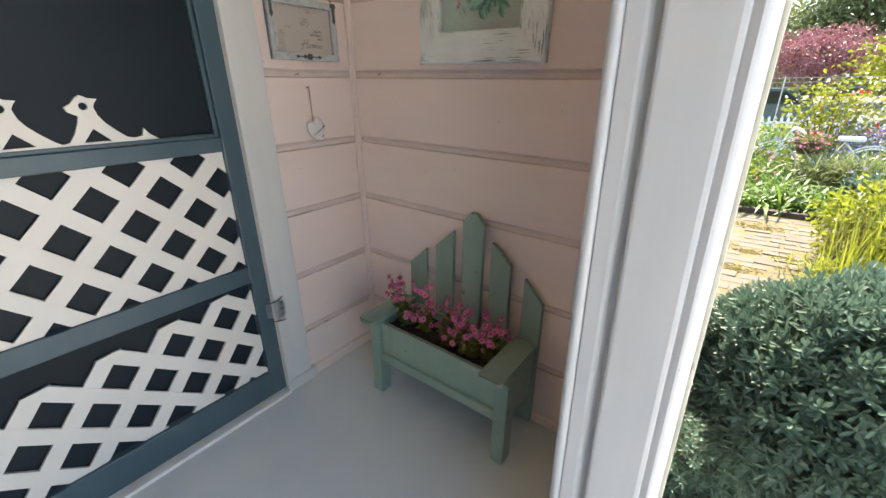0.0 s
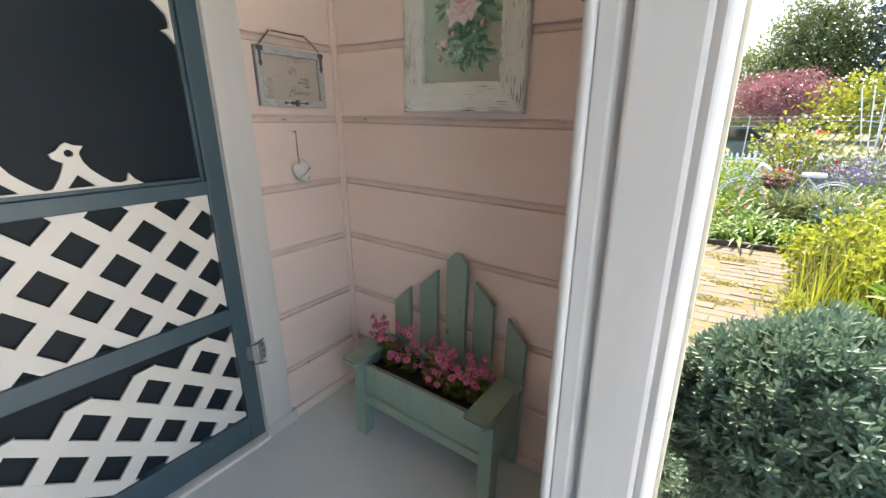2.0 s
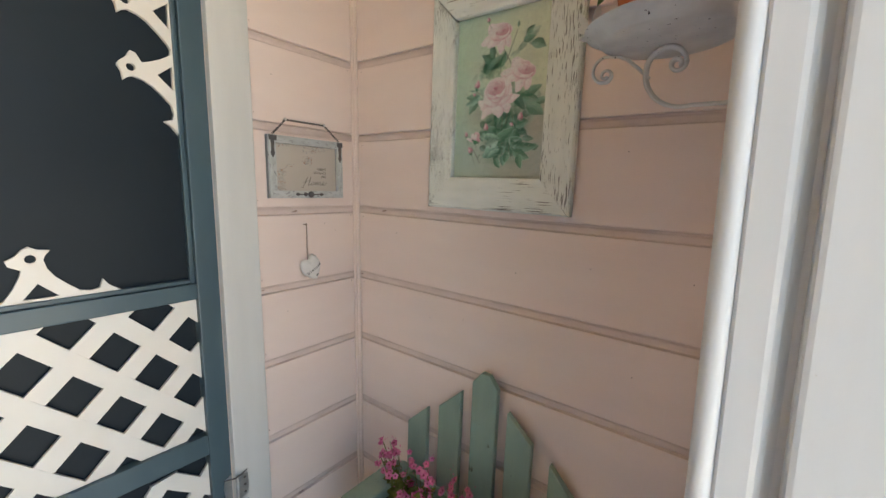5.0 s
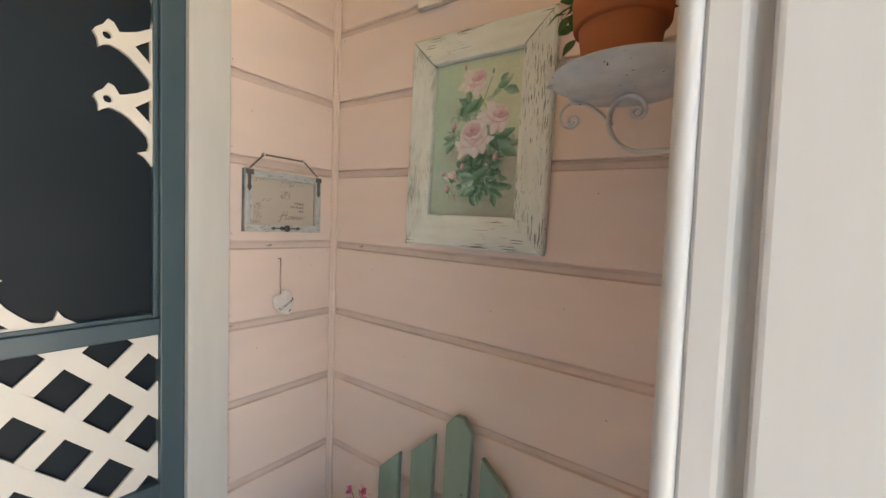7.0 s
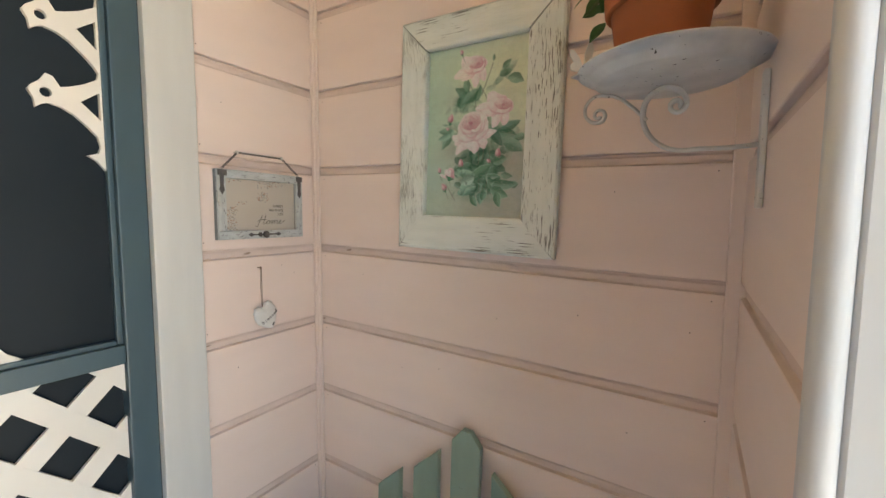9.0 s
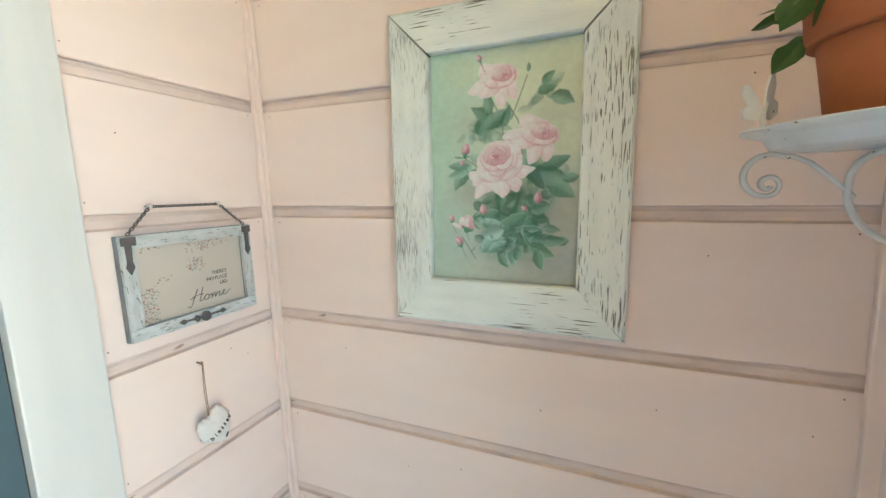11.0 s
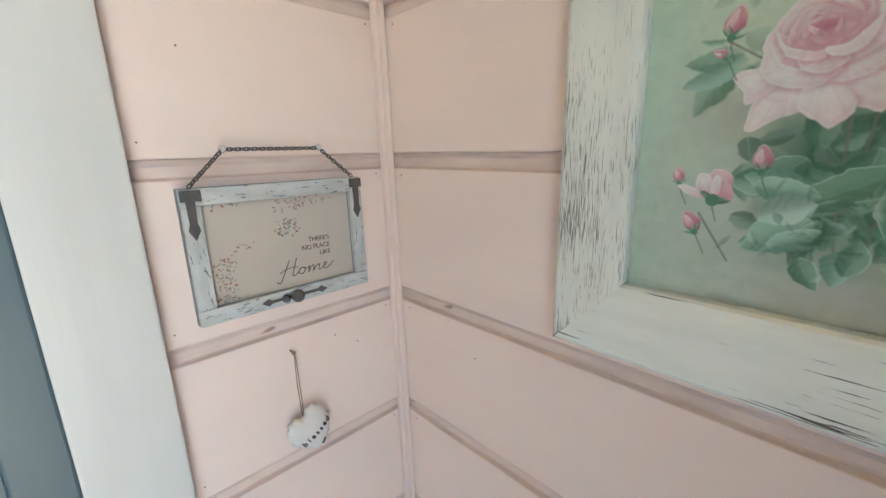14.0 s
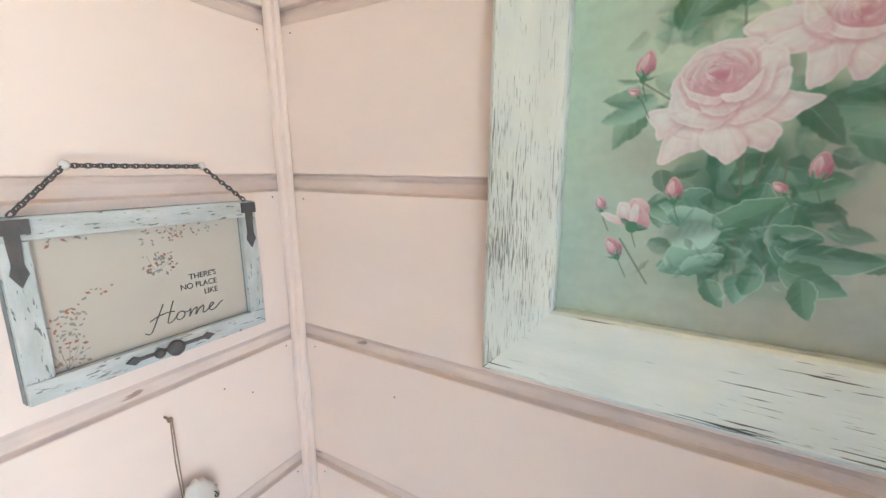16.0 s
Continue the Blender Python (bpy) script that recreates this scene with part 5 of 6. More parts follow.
def scroll(pts, r, name):
    part(name, tube(bmesh.new(), [(x, TYC, z) for x, z in pts], r, 8, 1.9), SHELFW, shelf, smooth=True)


spiral = lambda cx, cz, r0, r1, a0, a1, n: [(cx + (r0 + (r1 - r0) * k / n) * math.cos(radians(a0 + (a1 - a0) * k / n)), cz + (r0 + (r1 - r0) * k / n) * math.sin(radians(a0 + (a1 - a0) * k / n))) for k in range(n + 1)]
scroll([(0.932, 1.327), (0.916, 1.344), (0.899, 1.360), (0.886, 1.3668)] + spiral(0.866, 1.3485, 0.0220, 0.0185, 62, 270, 22) + spiral(0.8665, 1.3410, 0.0110, 0.0030, 270, 690, 28), 0.0024, "small_scroll")
scroll([(1.068, 1.281), (1.03, 1.2795)] + spiral(0.982, 1.3350, 0.0550, 0.0550, 280, 186, 18) + spiral(0.957, 1.3410, 0.0295, 0.0240, 182, 0, 20) + spiral(0.9695, 1.3425, 0.0115, 0.0035, 0, -420, 28), 0.0032, "large_scroll")
part("wall_strap", box(bmesh.new(), 1.0625, 1.0695, TYC - 0.011, TYC + 0.011, 1.20, 1.3720, 0.002), SHELFW, shelf)
# butterfly on the rim
bfly = part("butterfly", tube(bmesh.new(), [(0.851, -0.245, 1.390), (0.849, -0.246, 1.402), (0.853, -0.243, 1.414)], [0.0018, 0.0030, 0.0016], 8), SHELFW, shelf, "white metal butterfly on the tray rim")
for s, sz in ((1, 1.0), (-1, 0.82)):
    bm = bmesh.new()
    outline = [(0, 0), (0.004 * s, 0.018), (0.010 * s, 0.030), (0.015 * s, 0.031), (0.016 * s, 0.022), (0.012 * s, 0.012), (0.018 * s, 0.008), (0.017 * s, 0.000), (0.008 * s, -0.004)]
    prism(bm, [(u * sz * 1.25, v * sz * 1.15) for u, v in outline], -0.0009, 0.0009, "y")
    part("wing", bm, SHELFW, bfly, m=Matrix.Translation((0.850, -0.245, 1.403)) @ pose(0, 0, 0, 0, -8, 13 * s + 34))
tab = bmesh.new()
prism(tab, [(0.834, -0.252), (0.846, -0.232), (0.862, -0.226), (0.866, -0.262), (0.848, -0.264)], 1.3892, 1.3916, "z")
part("rim_leaf", tab, SHELFW, shelf)

pot = thing("plant_pot", "plain terracotta flower pot standing in the shelf tray", "pot", pose(0.947, -0.246, 1.3842))
part("body", lathe(bmesh.new(), [(0.047, 0), (0.0495, 0.002), (0.0605, 0.080), (0.0605, 0.082)], sides=48), TERRA, pot, smooth=True)
part("rim", lathe(bmesh.new(), [(0.058, 0.0805), (0.0675, 0.0808), (0.0685, 0.083), (0.0715, 0.124), (0.069, 0.1265), (0.062, 0.1265), (0.060, 0.120), (0.058, 0.090)], sides=48), TERRA, pot, smooth=True)
part("soil", lathe(bmesh.new(), [(0.002, 0.108), (0.0595, 0.108), (0.0595, 0.112), (0.002, 0.114)], sides=24), SOIL, pot)
plant = thing("potted_plant", "green leafy plant with white buds in the terracotta pot", "plant", pose(0.947, -0.246, 1.489))
g = np.random.default_rng(31)
lv, lf, wv, wf = [], [], [], []
sbm = bmesh.new()
for k in range(60):
    a = g.uniform(0, 6.28)
    reach = g.uniform(0.02, 0.080)
    tip = np.array([reach * math.cos(a) - 0.012, reach * math.sin(a), g.uniform(-0.005, 0.10) - 0.5 * max(0, reach - 0.07)])
    tube(sbm, [(0.01 * math.cos(a), 0.01 * math.sin(a), 0), tuple(tip * 0.5 + np.array([0, 0, 0.03])), tuple(tip)], 0.0012, 4)
    for j in range(3):
        d_ = unit(np.array([math.cos(a) + g.normal() * 0.6, math.sin(a) + g.normal() * 0.6, g.normal() * 0.6]))
        leaf_round(lv, lf, tip - j * 0.012 * unit(tip), d_, unit(np.array([g.normal() * 0.4, g.normal() * 0.4, 1])), g.uniform(0.020, 0.032), g.uniform(0.015, 0.022))
    if k % 5 == 0:
        for j in range(5):
            leaf_quad(wv, wf, tip + np.array([0, 0, 0.004]), unit(g.normal(size=3)), unit(g.normal(size=3)), 0.009, 0.006)
# two leaves that hang below the rim
for dx, dy, dz in ((-0.072, -0.010, 0.012), (-0.070, 0.010, -0.018)):
    leaf_round(lv, lf, np.array([dx, dy, dz]), unit(np.array([-0.55, -0.15, -0.60])), unit(np.array([-0.4, -0.9, 0.3])), 0.034, 0.024)
part("stem", sbm, LEAF, plant)
raw("foliage", lv, lf, LEAF, plant)
raw("blossom", wv, wf, PEARL, plant, "small white buds")

# ---- garden ----
GZ = -0.42
EARTH = material("garden_soil", (0.075, 0.06, 0.04), 0.9, (0.05, 0.065, 0.025), 3, bump=0.6, bump_scale=20)
PAVER = material("sandy_paver", (0.092, 0.075, 0.053), 0.85, (0.066, 0.055, 0.039), 9, bump=0.6, bump_scale=45, vary=0.28,
                 chips=(0.105, 0.084, 0.030), chip_scale=7, chip_cut=0.60)
MOSS = material("mossy_joint", (0.125, 0.095, 0.03), 0.95, (0.09, 0.075, 0.03), 12, bump=0.6, bump_scale=60)
MOSSY = material("golden_moss", (0.24, 0.19, 0.03), 0.9, (0.18, 0.15, 0.03), 30, bump=0, vary=0.3, transmit=0.2)
BRICK = material("old_brick", (0.075, 0.05, 0.038), 0.85, (0.05, 0.04, 0.03), 12, bump=0.5, vary=0.2)
SILVER = material("grey_green_leaf", (0.095, 0.155, 0.105), 0.5, (0.135, 0.20, 0.145), 30, bump=0.05, vary=0.3, transmit=0.2, spec=0.25)
FRESH = material("fresh_green_leaf", (0.095, 0.175, 0.025), 0.4, (0.15, 0.235, 0.045), 10, bump=0, vary=0.35, transmit=0.35, spec=0.2)
LIME = material("lime_leaf", (0.20, 0.235, 0.022), 0.45, (0.27, 0.28, 0.035), 8, bump=0, vary=0.3, transmit=0.4, spec=0.2)
STRAW = material("straw_stalk", (0.25, 0.22, 0.075), 0.7, (0.19, 0.18, 0.05), 8, bump=0, vary=0.3, transmit=0.25)
WOODS = material("far_tree_leaf", (0.17, 0.205, 0.075), 0.5, (0.22, 0.255, 0.095), 1, bump=0, vary=0.4, transmit=0.3)
CONIF = material("conifer_leaf", (0.085, 0.125, 0.125), 0.6, (0.11, 0.155, 0.15), 1, bump=0, vary=0.4)
MAPLE = material("crimson_leaf", (0.18, 0.07, 0.085), 0.5, (0.24, 0.10, 0.115), 2, bump=0, vary=0.4, transmit=0.35)
VIOLET = material("violet_blossom", (0.22, 0.15, 0.42), 0.6, (0.30, 0.22, 0.50), 6, bump=0, vary=0.3, transmit=0.2)
REDP = material("red_petal", (0.55, 0.02, 0.04), 0.5, bump=0, transmit=0.2)
BARK = material("bark", (0.14, 0.10, 0.07), 0.9, (0.09, 0.065, 0.045), 12, (2, 2, 0.5), 0.8, 40)
CARP = material("dark_car_paint", (0.03, 0.07, 0.075), 0.2, bump=0)
CARG = material("car_glass", (0.015, 0.02, 0.022), 0.05, bump=0)
RUBBER = material("rubber", (0.02, 0.02, 0.02), 0.8, bump=0)
WICKER = material("dark_wicker", (0.06, 0.04, 0.025), 0.8, (0.09, 0.06, 0.035), 40, bump=0.5, bump_scale=120)
CANVAS = material("rusty_sheet", (0.16, 0.065, 0.03), 0.8, (0.11, 0.045, 0.025), 6)

bm = bmesh.new()
bmesh.ops.create_grid(bm, x_segments=6, y_segments=6, size=600)
tagged(part("ground", bm, EARTH, m=pose(0, 0, GZ)), "dark garden soil with low weeds", "ground", kind="structure")


def cloud(name, centre, radii, count, size, mat, parent, seed, shell=0.55, droop=0.0, wide=0.5, label=""):
    """Leaves through an uneven ellipsoid, thicker near its skin, with lobes and gaps."""
    g = np.random.default_rng(seed)
    vs, fs = [], []
    c = np.array(centre, float)
    rad = np.array(radii, float)
    made = 0
    while made < count:
        d = unit(g.normal(size=3))
        lump = 1 + 0.28 * noise.noise(Vector((d * 2.3 + seed))) + 0.16 * noise.noise(Vector((d * 5.1 + 2 * seed)))
        if noise.noise(Vector((d * 4.0 - seed))) < -0.32:
            continue
        f = (shell + (1 - shell) * g.random()) * lump
        p = c + d * rad * f
        a = unit(d + g.normal(size=3) * 0.8 + np.array([0, 0, -droop]))
        n = unit(d + g.normal(size=3) * 0.6 + np.array([0, 0, 0.4]))
        s = size * g.uniform(0.6, 1.35)
        leaf_quad(vs, fs, p, a, n, s, s * wide)
        made += 1
    return raw(name, vs, fs, mat, parent, label)


def tree(kind, label, base, height, crown, count, leaf, mat, seed, droop=0.1):
    g = np.random.default_rng(seed)
    root = thing(kind, label, "tree", pose(base[0], base[1], GZ))
    bm = bmesh.new()
    r0 = 0.03 * height ** 0.9
    top = height - crown[2] * 0.9
    tube(bm, [(0, 0, -0.05), (0.03 * height, 0, top * 0.5), (0, 0.02 * height, top), (0, 0, height - 0.4 * crown[2])], [r0, r0 * 0.8, r0 * 0.6, r0 * 0.2], 9)
    part("trunk", bm, BARK, root, smooth=True)
    lb = bmesh.new()
    for k in range(9):
        a = g.uniform(0, 6.28)
        e = np.array([crown[0] * 0.75 * math.cos(a), crown[1] * 0.75 * math.sin(a), height - crown[2] + g.uniform(-0.5, 0.7) * crown[2]])
        s = np.array([0, 0, top * g.uniform(0.7, 1.0)])
        tube(lb, [s, (s + e) / 2 + np.array([0, 0, 0.05 * height]), e], [r0 * 0.4, r0 * 0.25, r0 * 0.08], 6)
    part("limb", lb, BARK, root, smooth=True)
    cloud("crown", (0, 0, height - crown[2]), crown, count, leaf, mat, root, seed, 0.35, droop, 0.6)
    return root


# pavers in staggered rows, each with its own edges
paving = thing("pavement", "worn sandy paving stones with mossy joints", "pavement", kind="structure")
bm = box(bmesh.new(), 0.3, 1.95, 0.85, 4.86, GZ - 0.05, GZ + 0.0275)
part("joint_bed", bm, MOSS, paving)
meshes = []
for k in range(9):
    bm = bmesh.new()
    w, l = 0.186 + 0.016 * (k % 3), 0.112 + 0.008 * (k // 3)
    box(bm, -w / 2, w / 2, -l / 2, l / 2, 0, 0.032, 0.009)
    for v in bm.verts:
        v.co += Vector((random.uniform(-1, 1), random.uniform(-1, 1), random.uniform(-0.5, 0.5))) * 0.006
    ob = part("paver", bm, PAVER, paving)
    meshes.append(ob.data)
    bpy.data.objects.remove(ob)
row = 0
y = 0.93
while y < 4.80:
    x = 0.42 + 0.11 * (row % 2) + random.uniform(-0.03, 0.03)
    while x < 1.88:
        ob = new("paver", random.choice(meshes))
        ob.parent = paving
        ob.matrix_local = pose(x, y + random.uniform(-0.006, 0.006), GZ + random.uniform(-0.006, 0.004), random.uniform(-1.5, 1.5), random.uniform(-1.5, 1.5), random.choice((0, 180)) + random.uniform(-4, 4))
        x += 0.219 + random.uniform(-0.008, 0.012)
    y += 0.139
    row += 1
# tufts of golden moss in the joints
for k in range(26):
    mx_, my_, mr_ = random.uniform(0.5, 1.85), random.uniform(1.2, 4.7), random.uniform(0.05, 0.14)
    mv, mf = [], []
    mg = np.random.default_rng(500 + k)
    for q in range(150):
        a, r = mg.uniform(0, 6.28), mr_ * math.sqrt(mg.random())
        leaf_quad(mv, mf, np.array([mx_ + r * 1.5 * math.cos(a), my_ + r * math.sin(a), GZ + 0.030]), unit(np.array([mg.normal(), mg.normal(), 0.15])), unit(np.array([mg.normal() * 0.4, mg.normal() * 0.4, 1])), mg.uniform(0.012, 0.026), 0.010)
    raw("moss_tuft", mv, mf, MOSSY, paving)["kind"] = "stuff"
# wide pale paving beside the steps, unseen, added to bounce light into the porch
BOUNCE_STONE = material("pale_bounce_stone", (0.76, 0.72, 0.645), 0.85, (0.68, 0.64, 0.57), 2, bump=0.5, bump_scale=20)
bm = box(bmesh.new(), 2.3, 14.0, -3.4, 1.6, GZ - 0.05, GZ + 0.02)
box(bm, 1.64, 2.2995, -1.74, -0.42, GZ - 0.05, GZ + 0.02)
tagged(part("pavement_court", bm, BOUNCE_STONE), "unseen pale sunlit stone paving added to bounce light into the porch", "pavement", kind="structure")

edging = thing("bed_edging", "low dark brick edging round the flower bed", "edging", kind="structure")
bm = box(bmesh.new(), -0.1, 0.1, -0.05, 0.05, 0, 0.085, 0.010)
ob0 = part("brick", bm, BRICK, edging, m=pose(0.5, 4.93, GZ))
for k in range(1, 9):
    ob = new("brick", ob0.data)
    ob.parent = edging
    ob.matrix_local = pose(0.5 + 0.215 * k, 4.93 + 0.006 * (k % 3), GZ - 0.004 * (k % 2), 0, 0, random.uniform(-3, 3))
for k in range(12):
    ob = new("brick", ob0.data)
    ob.parent = edging
    ob.matrix_local = pose(1.98 + 0.03 * (k % 2), 2.4 + 0.215 * k, GZ - 0.05, 0, 0, 90 + random.uniform(-4, 4))


# clipped ball shrub: rosettes of narrow grey-green leaves on twigs
def leaf_oblong(vs, fs, p, d, n, length, width):
    """A small blunt leaf, widest past its middle, cupped a little."""
    s = np.cross(d, n)
    s /= np.linalg.norm(s) + 1e-9
    i = len(vs)
    vs += [p, p + d * length * 0.45 + s * width * 0.42 + n * 0.12 * width, p + d * length * 0.82 + s * width * 0.40 + n * 0.02 * width,
           p + d * length - n * 0.10 * width, p + d * length * 0.82 - s * width * 0.40 + n * 0.02 * width, p + d * length * 0.45 - s * width * 0.42 + n * 0.12 * width]
    fs += [(i, i + 1, i + 2, i + 3), (i, i + 3, i + 4, i + 5)]


def rosette_shrub(name, label, base, centre, radius, count, seed, mat, leaf=0.046, squash=1.0, stem=True):
    g = np.random.default_rng(seed)
    root = thing(name, label, "shrub", pose(base[0], base[1], GZ))
    c = np.array(centre) - np.array([base[0], base[1], GZ])
    if stem:
        tb = bmesh.new()
        tube(tb, [(0, 0, -0.05), (0.02, 0.01, c[2] * 0.5), tuple(c)], [0.028, 0.024, 0.016], 8)
        part("trunk", tb, BARK, root, smooth=True)
    twigs = bmesh.new()
    for k in range(18):
        d = unit(g.normal(size=3))
        tube(twigs, [tuple(c + d * radius * 0.1), tuple(c + d * radius * 0.5 + g.normal(0, 0.01, 3)), tuple(c + d * radius * 0.88)], [0.005, 0.0035, 0.0015], 5)
    part("twig", twigs, BARK, root)
    vs, fs = [], []
    for k in range(count):
        d = unit(g.normal(size=3))
        lump = 1 + 0.13 * noise.noise(Vector((d * 3 + seed))) + 0.08 * noise.noise(Vector((d * 8)))
        f = (1 - 0.55 * g.random() ** 1.5) * lump
        p = c + d * radius * f * np.array([1, 1, squash])
        axis = unit(d + g.normal(size=3) * 0.35 + np.array([0, 0, 0.25]))
        u = unit(np.cross(axis, [0.31, 0.52, 0.8]))
        w = np.cross(axis, u)
        for q in range(8):
            b = q * 2.4
            spread = 0.9 if q < 5 else 0.45
            dd = unit(axis * (1.0 - 0.12 * (5 - min(q, 5))) + (u * math.cos(b) + w * math.sin(b)) * spread)
            leaf_oblong(vs, fs, p + axis * 0.004 * q, dd, unit(axis - dd * 0.3), leaf * g.uniform(0.7, 1.15), leaf * 0.27)
    raw("foliage", vs, fs, mat, root)
    return root


rosette_shrub("ball_shrub", "dense clipped ball shrub with narrow grey-green leaves", (1.545, 0.10), (1.51, 0.08, 0.352), 0.282, 6500, 3, SILVER, 0.031, 0.95)
rosette_shrub("low_shrub", "low grey-green shrub at the foot of the ball shrub", (1.26, 0.42), (1.26, 0.42, -0.20), 0.26, 1500, 5, SILVER, 0.032, 0.75, False)
rosette_shrub("leafy_shrub", "loose light green shrub behind the ball shrub", (2.12, 0.80), (2.12, 0.80, 0.24), 0.44, 620, 6, FRESH, 0.07, 1.0, False)


def blades(name, label, base, count, length, mat, seed, spread=0.3, arch=0.8, width=0.02, category="plant", group=""):
    """A clump of strap leaves that rise and arch over."""
    g = np.random.default_rng(seed)
    root = thing(name, label, category, pose(base[0], base[1], GZ), group=group)
    vs, fs = [], []
    for k in range(count):
        a = g.uniform(0, 6.28)
        L = length * g.uniform(0.6, 1.2)
        d = np.array([math.cos(a), math.sin(a), 0])
        s = np.array([-math.sin(a), math.cos(a), 0])
        o = np.array([g.normal() * spread, g.normal() * spread, 0])
        i = len(vs)
        ar = arch * g.uniform(0.5, 1.3)
        for j in range(5):
            f = j / 4
            p = o + d * L * ar * 0.6 * f ** 1.5 + np.array([0, 0, L * (f - 0.5 * ar * f * f)])
            w = width * (1 - f) ** 0.6 * (0.5 + f) + 0.0008
            vs += [p - s * w, p + s * w]
        for j in range(4):
            fs.append((i + 2 * j, i + 2 * j + 1, i + 2 * j + 3, i + 2 * j + 2))
    raw("blade", vs, fs, mat, root)
    return root


for k, (x, y, n, L) in enumerate(((1.45, 5.25, 70, 0.55), (1.75, 5.4, 80, 0.55), (2.05, 5.3, 70, 0.5), (1.2, 5.35, 60, 0.45), (2.3, 5.1, 60, 0.5), (1.6, 5.9, 70, 0.7))):
    blades("daylily_clump", "clump of bright green arching strap leaves", (x, y), n, L, FRESH, 40 + k, 0.15, 1.35, 0.021, group="daylilies")
for k, (x, y) in enumerate(((2.0, 6.55), (2.3, 6.65), (2.6, 6.5), (2.45, 6.75))):
    blades("grass_clump", "dark arching clump of flax leaves", (x, y), 150, 0.82, WOODS, 60 + k, 0.13, 1.0, 0.013, group="flax clumps")
for k, (x, y, L) in enumerate(((2.02, 2.95, 0.62), (2.08, 3.4, 0.66), (2.3, 2.6, 0.6), (2.4, 3.2, 0.7), (2.2, 3.0, 0.6))):
    blades("straw_grass", "upright yellow-green seeding stalks", (x, y), 55, L, STRAW if k % 2 else LIME, 70 + k, 0.12, 0.35, 0.006, group="seeding grasses")
for k, (x, y) in enumerate(((1.86, 2.4), (1.86, 2.75), (1.88, 3.15), (1.9, 2.05))):
    blades("yellow_grass", "low golden arching grass beside the path", (x, y), 110, 0.30, LIME, 80 + k, 0.09, 1.1, 0.006, group="golden grasses")
for k, (x, y, z, r) in enumerate(((2.22, 3.75, 0.02, 0.46), (2.45, 3.1, 0.0, 0.40), (2.95, 4.6, 0.15, 0.6), (2.75, 3.5, 0.1, 0.42))):
    root = thing("lime_shrub", "bright lime green leafy shrub", "shrub", pose(x, y, GZ), group="lime shrubs")
    cloud("foliage", (0, 0, z - GZ - 0.1), (r, r, r * 0.85), 2400, 0.055, LIME, root, 90 + k, 0.45, 0.2, 0.65)
root = thing("box_hedge", "low clipped green hedge", "hedge", pose(3.0, 6.8, GZ))
cloud("foliage", (0, 0, 0.35), (0.7, 0.4, 0.36), 1600, 0.04, FRESH, root, 99, 0.6, 0, 0.6)
for k, (x, y, z, r, n) in enumerate(((1.2, 7.2, 0.0, 0.7, 900), (0.6, 8.0, 0.1, 0.8, 900), (2.9, 8.2, 0.2, 0.8, 900), (4.0, 9.0, 0.2, 0.9, 900), (1.9, 8.8, 0.0, 0.8, 800))):
    root = thing("border_shrub", "loose green shrub in the flower border", "shrub", pose(x, y, GZ), group="border shrubs")
    cloud("foliage", (0, 0, z - GZ), (r, r * 0.8, r * 0.7), n, 0.075, (FRESH, LIME, WOODS)[k % 3], root, 110 + k, 0.4, 0.1, 0.6)
for k, (x, y, z, r) in enumerate(((2.7, 8.0, 0.15, 0.45), (3.2, 8.6, 0.25, 0.5), (2.4, 9.4, 0.2, 0.4), (3.6, 8.0, 0.1, 0.5), (1.5, 8.4, 0.0, 0.3))):
    root = thing("violet_flowers", "mass of small violet blossoms over grey-green leaves", "flowers", pose(x, y, GZ), group="violet flowers")
    cloud("blossom", (0, 0, z - GZ), (r, r, r * 0.55), 420, 0.045, VIOLET, root, 130 + k, 0.6, 0, 0.8)
    cloud("foliage", (0, 0, z - GZ - 0.12), (r, r, r * 0.5), 420, 0.06, SILVER, root, 140 + k, 0.3, 0, 0.3)
# rose bush with pale and red flowers
root = thing("rose_bush", "tall open rose bush with pale yellow and red blooms", "shrub", pose(2.15, 8.6, GZ))
sb = bmesh.new()
g = np.random.default_rng(7)
for k in range(16):
    a = g.uniform(0, 6.28)
    e = np.array([0.65 * math.cos(a) * g.random(), 0.5 * math.sin(a), g.uniform(0.8, 1.55)])
    tube(sb, [(0.04 * math.cos(a), 0.04 * math.sin(a), 0), tuple(e * 0.55 + np.array([0, 0, 0.15])), tuple(e)], [0.012, 0.008, 0.004], 5)
part("cane", sb, BARK, root)
cloud("foliage", (0, 0, 1.05), (0.75, 0.6, 0.55), 900, 0.075, LIME, root, 150, 0.25, 0.1, 0.6)
cloud("bloom", (0, 0, 1.05), (0.7, 0.55, 0.55), 60, 0.07, PEARL, root, 151, 0.7, 0, 1.0)["kind"] = "stuff"
cloud("red_bloom", (0.2, -0.2, 0.95), (0.6, 0.5, 0.45), 26, 0.07, REDP, root, 152, 0.7, 0, 1.0)["kind"] = "stuff"
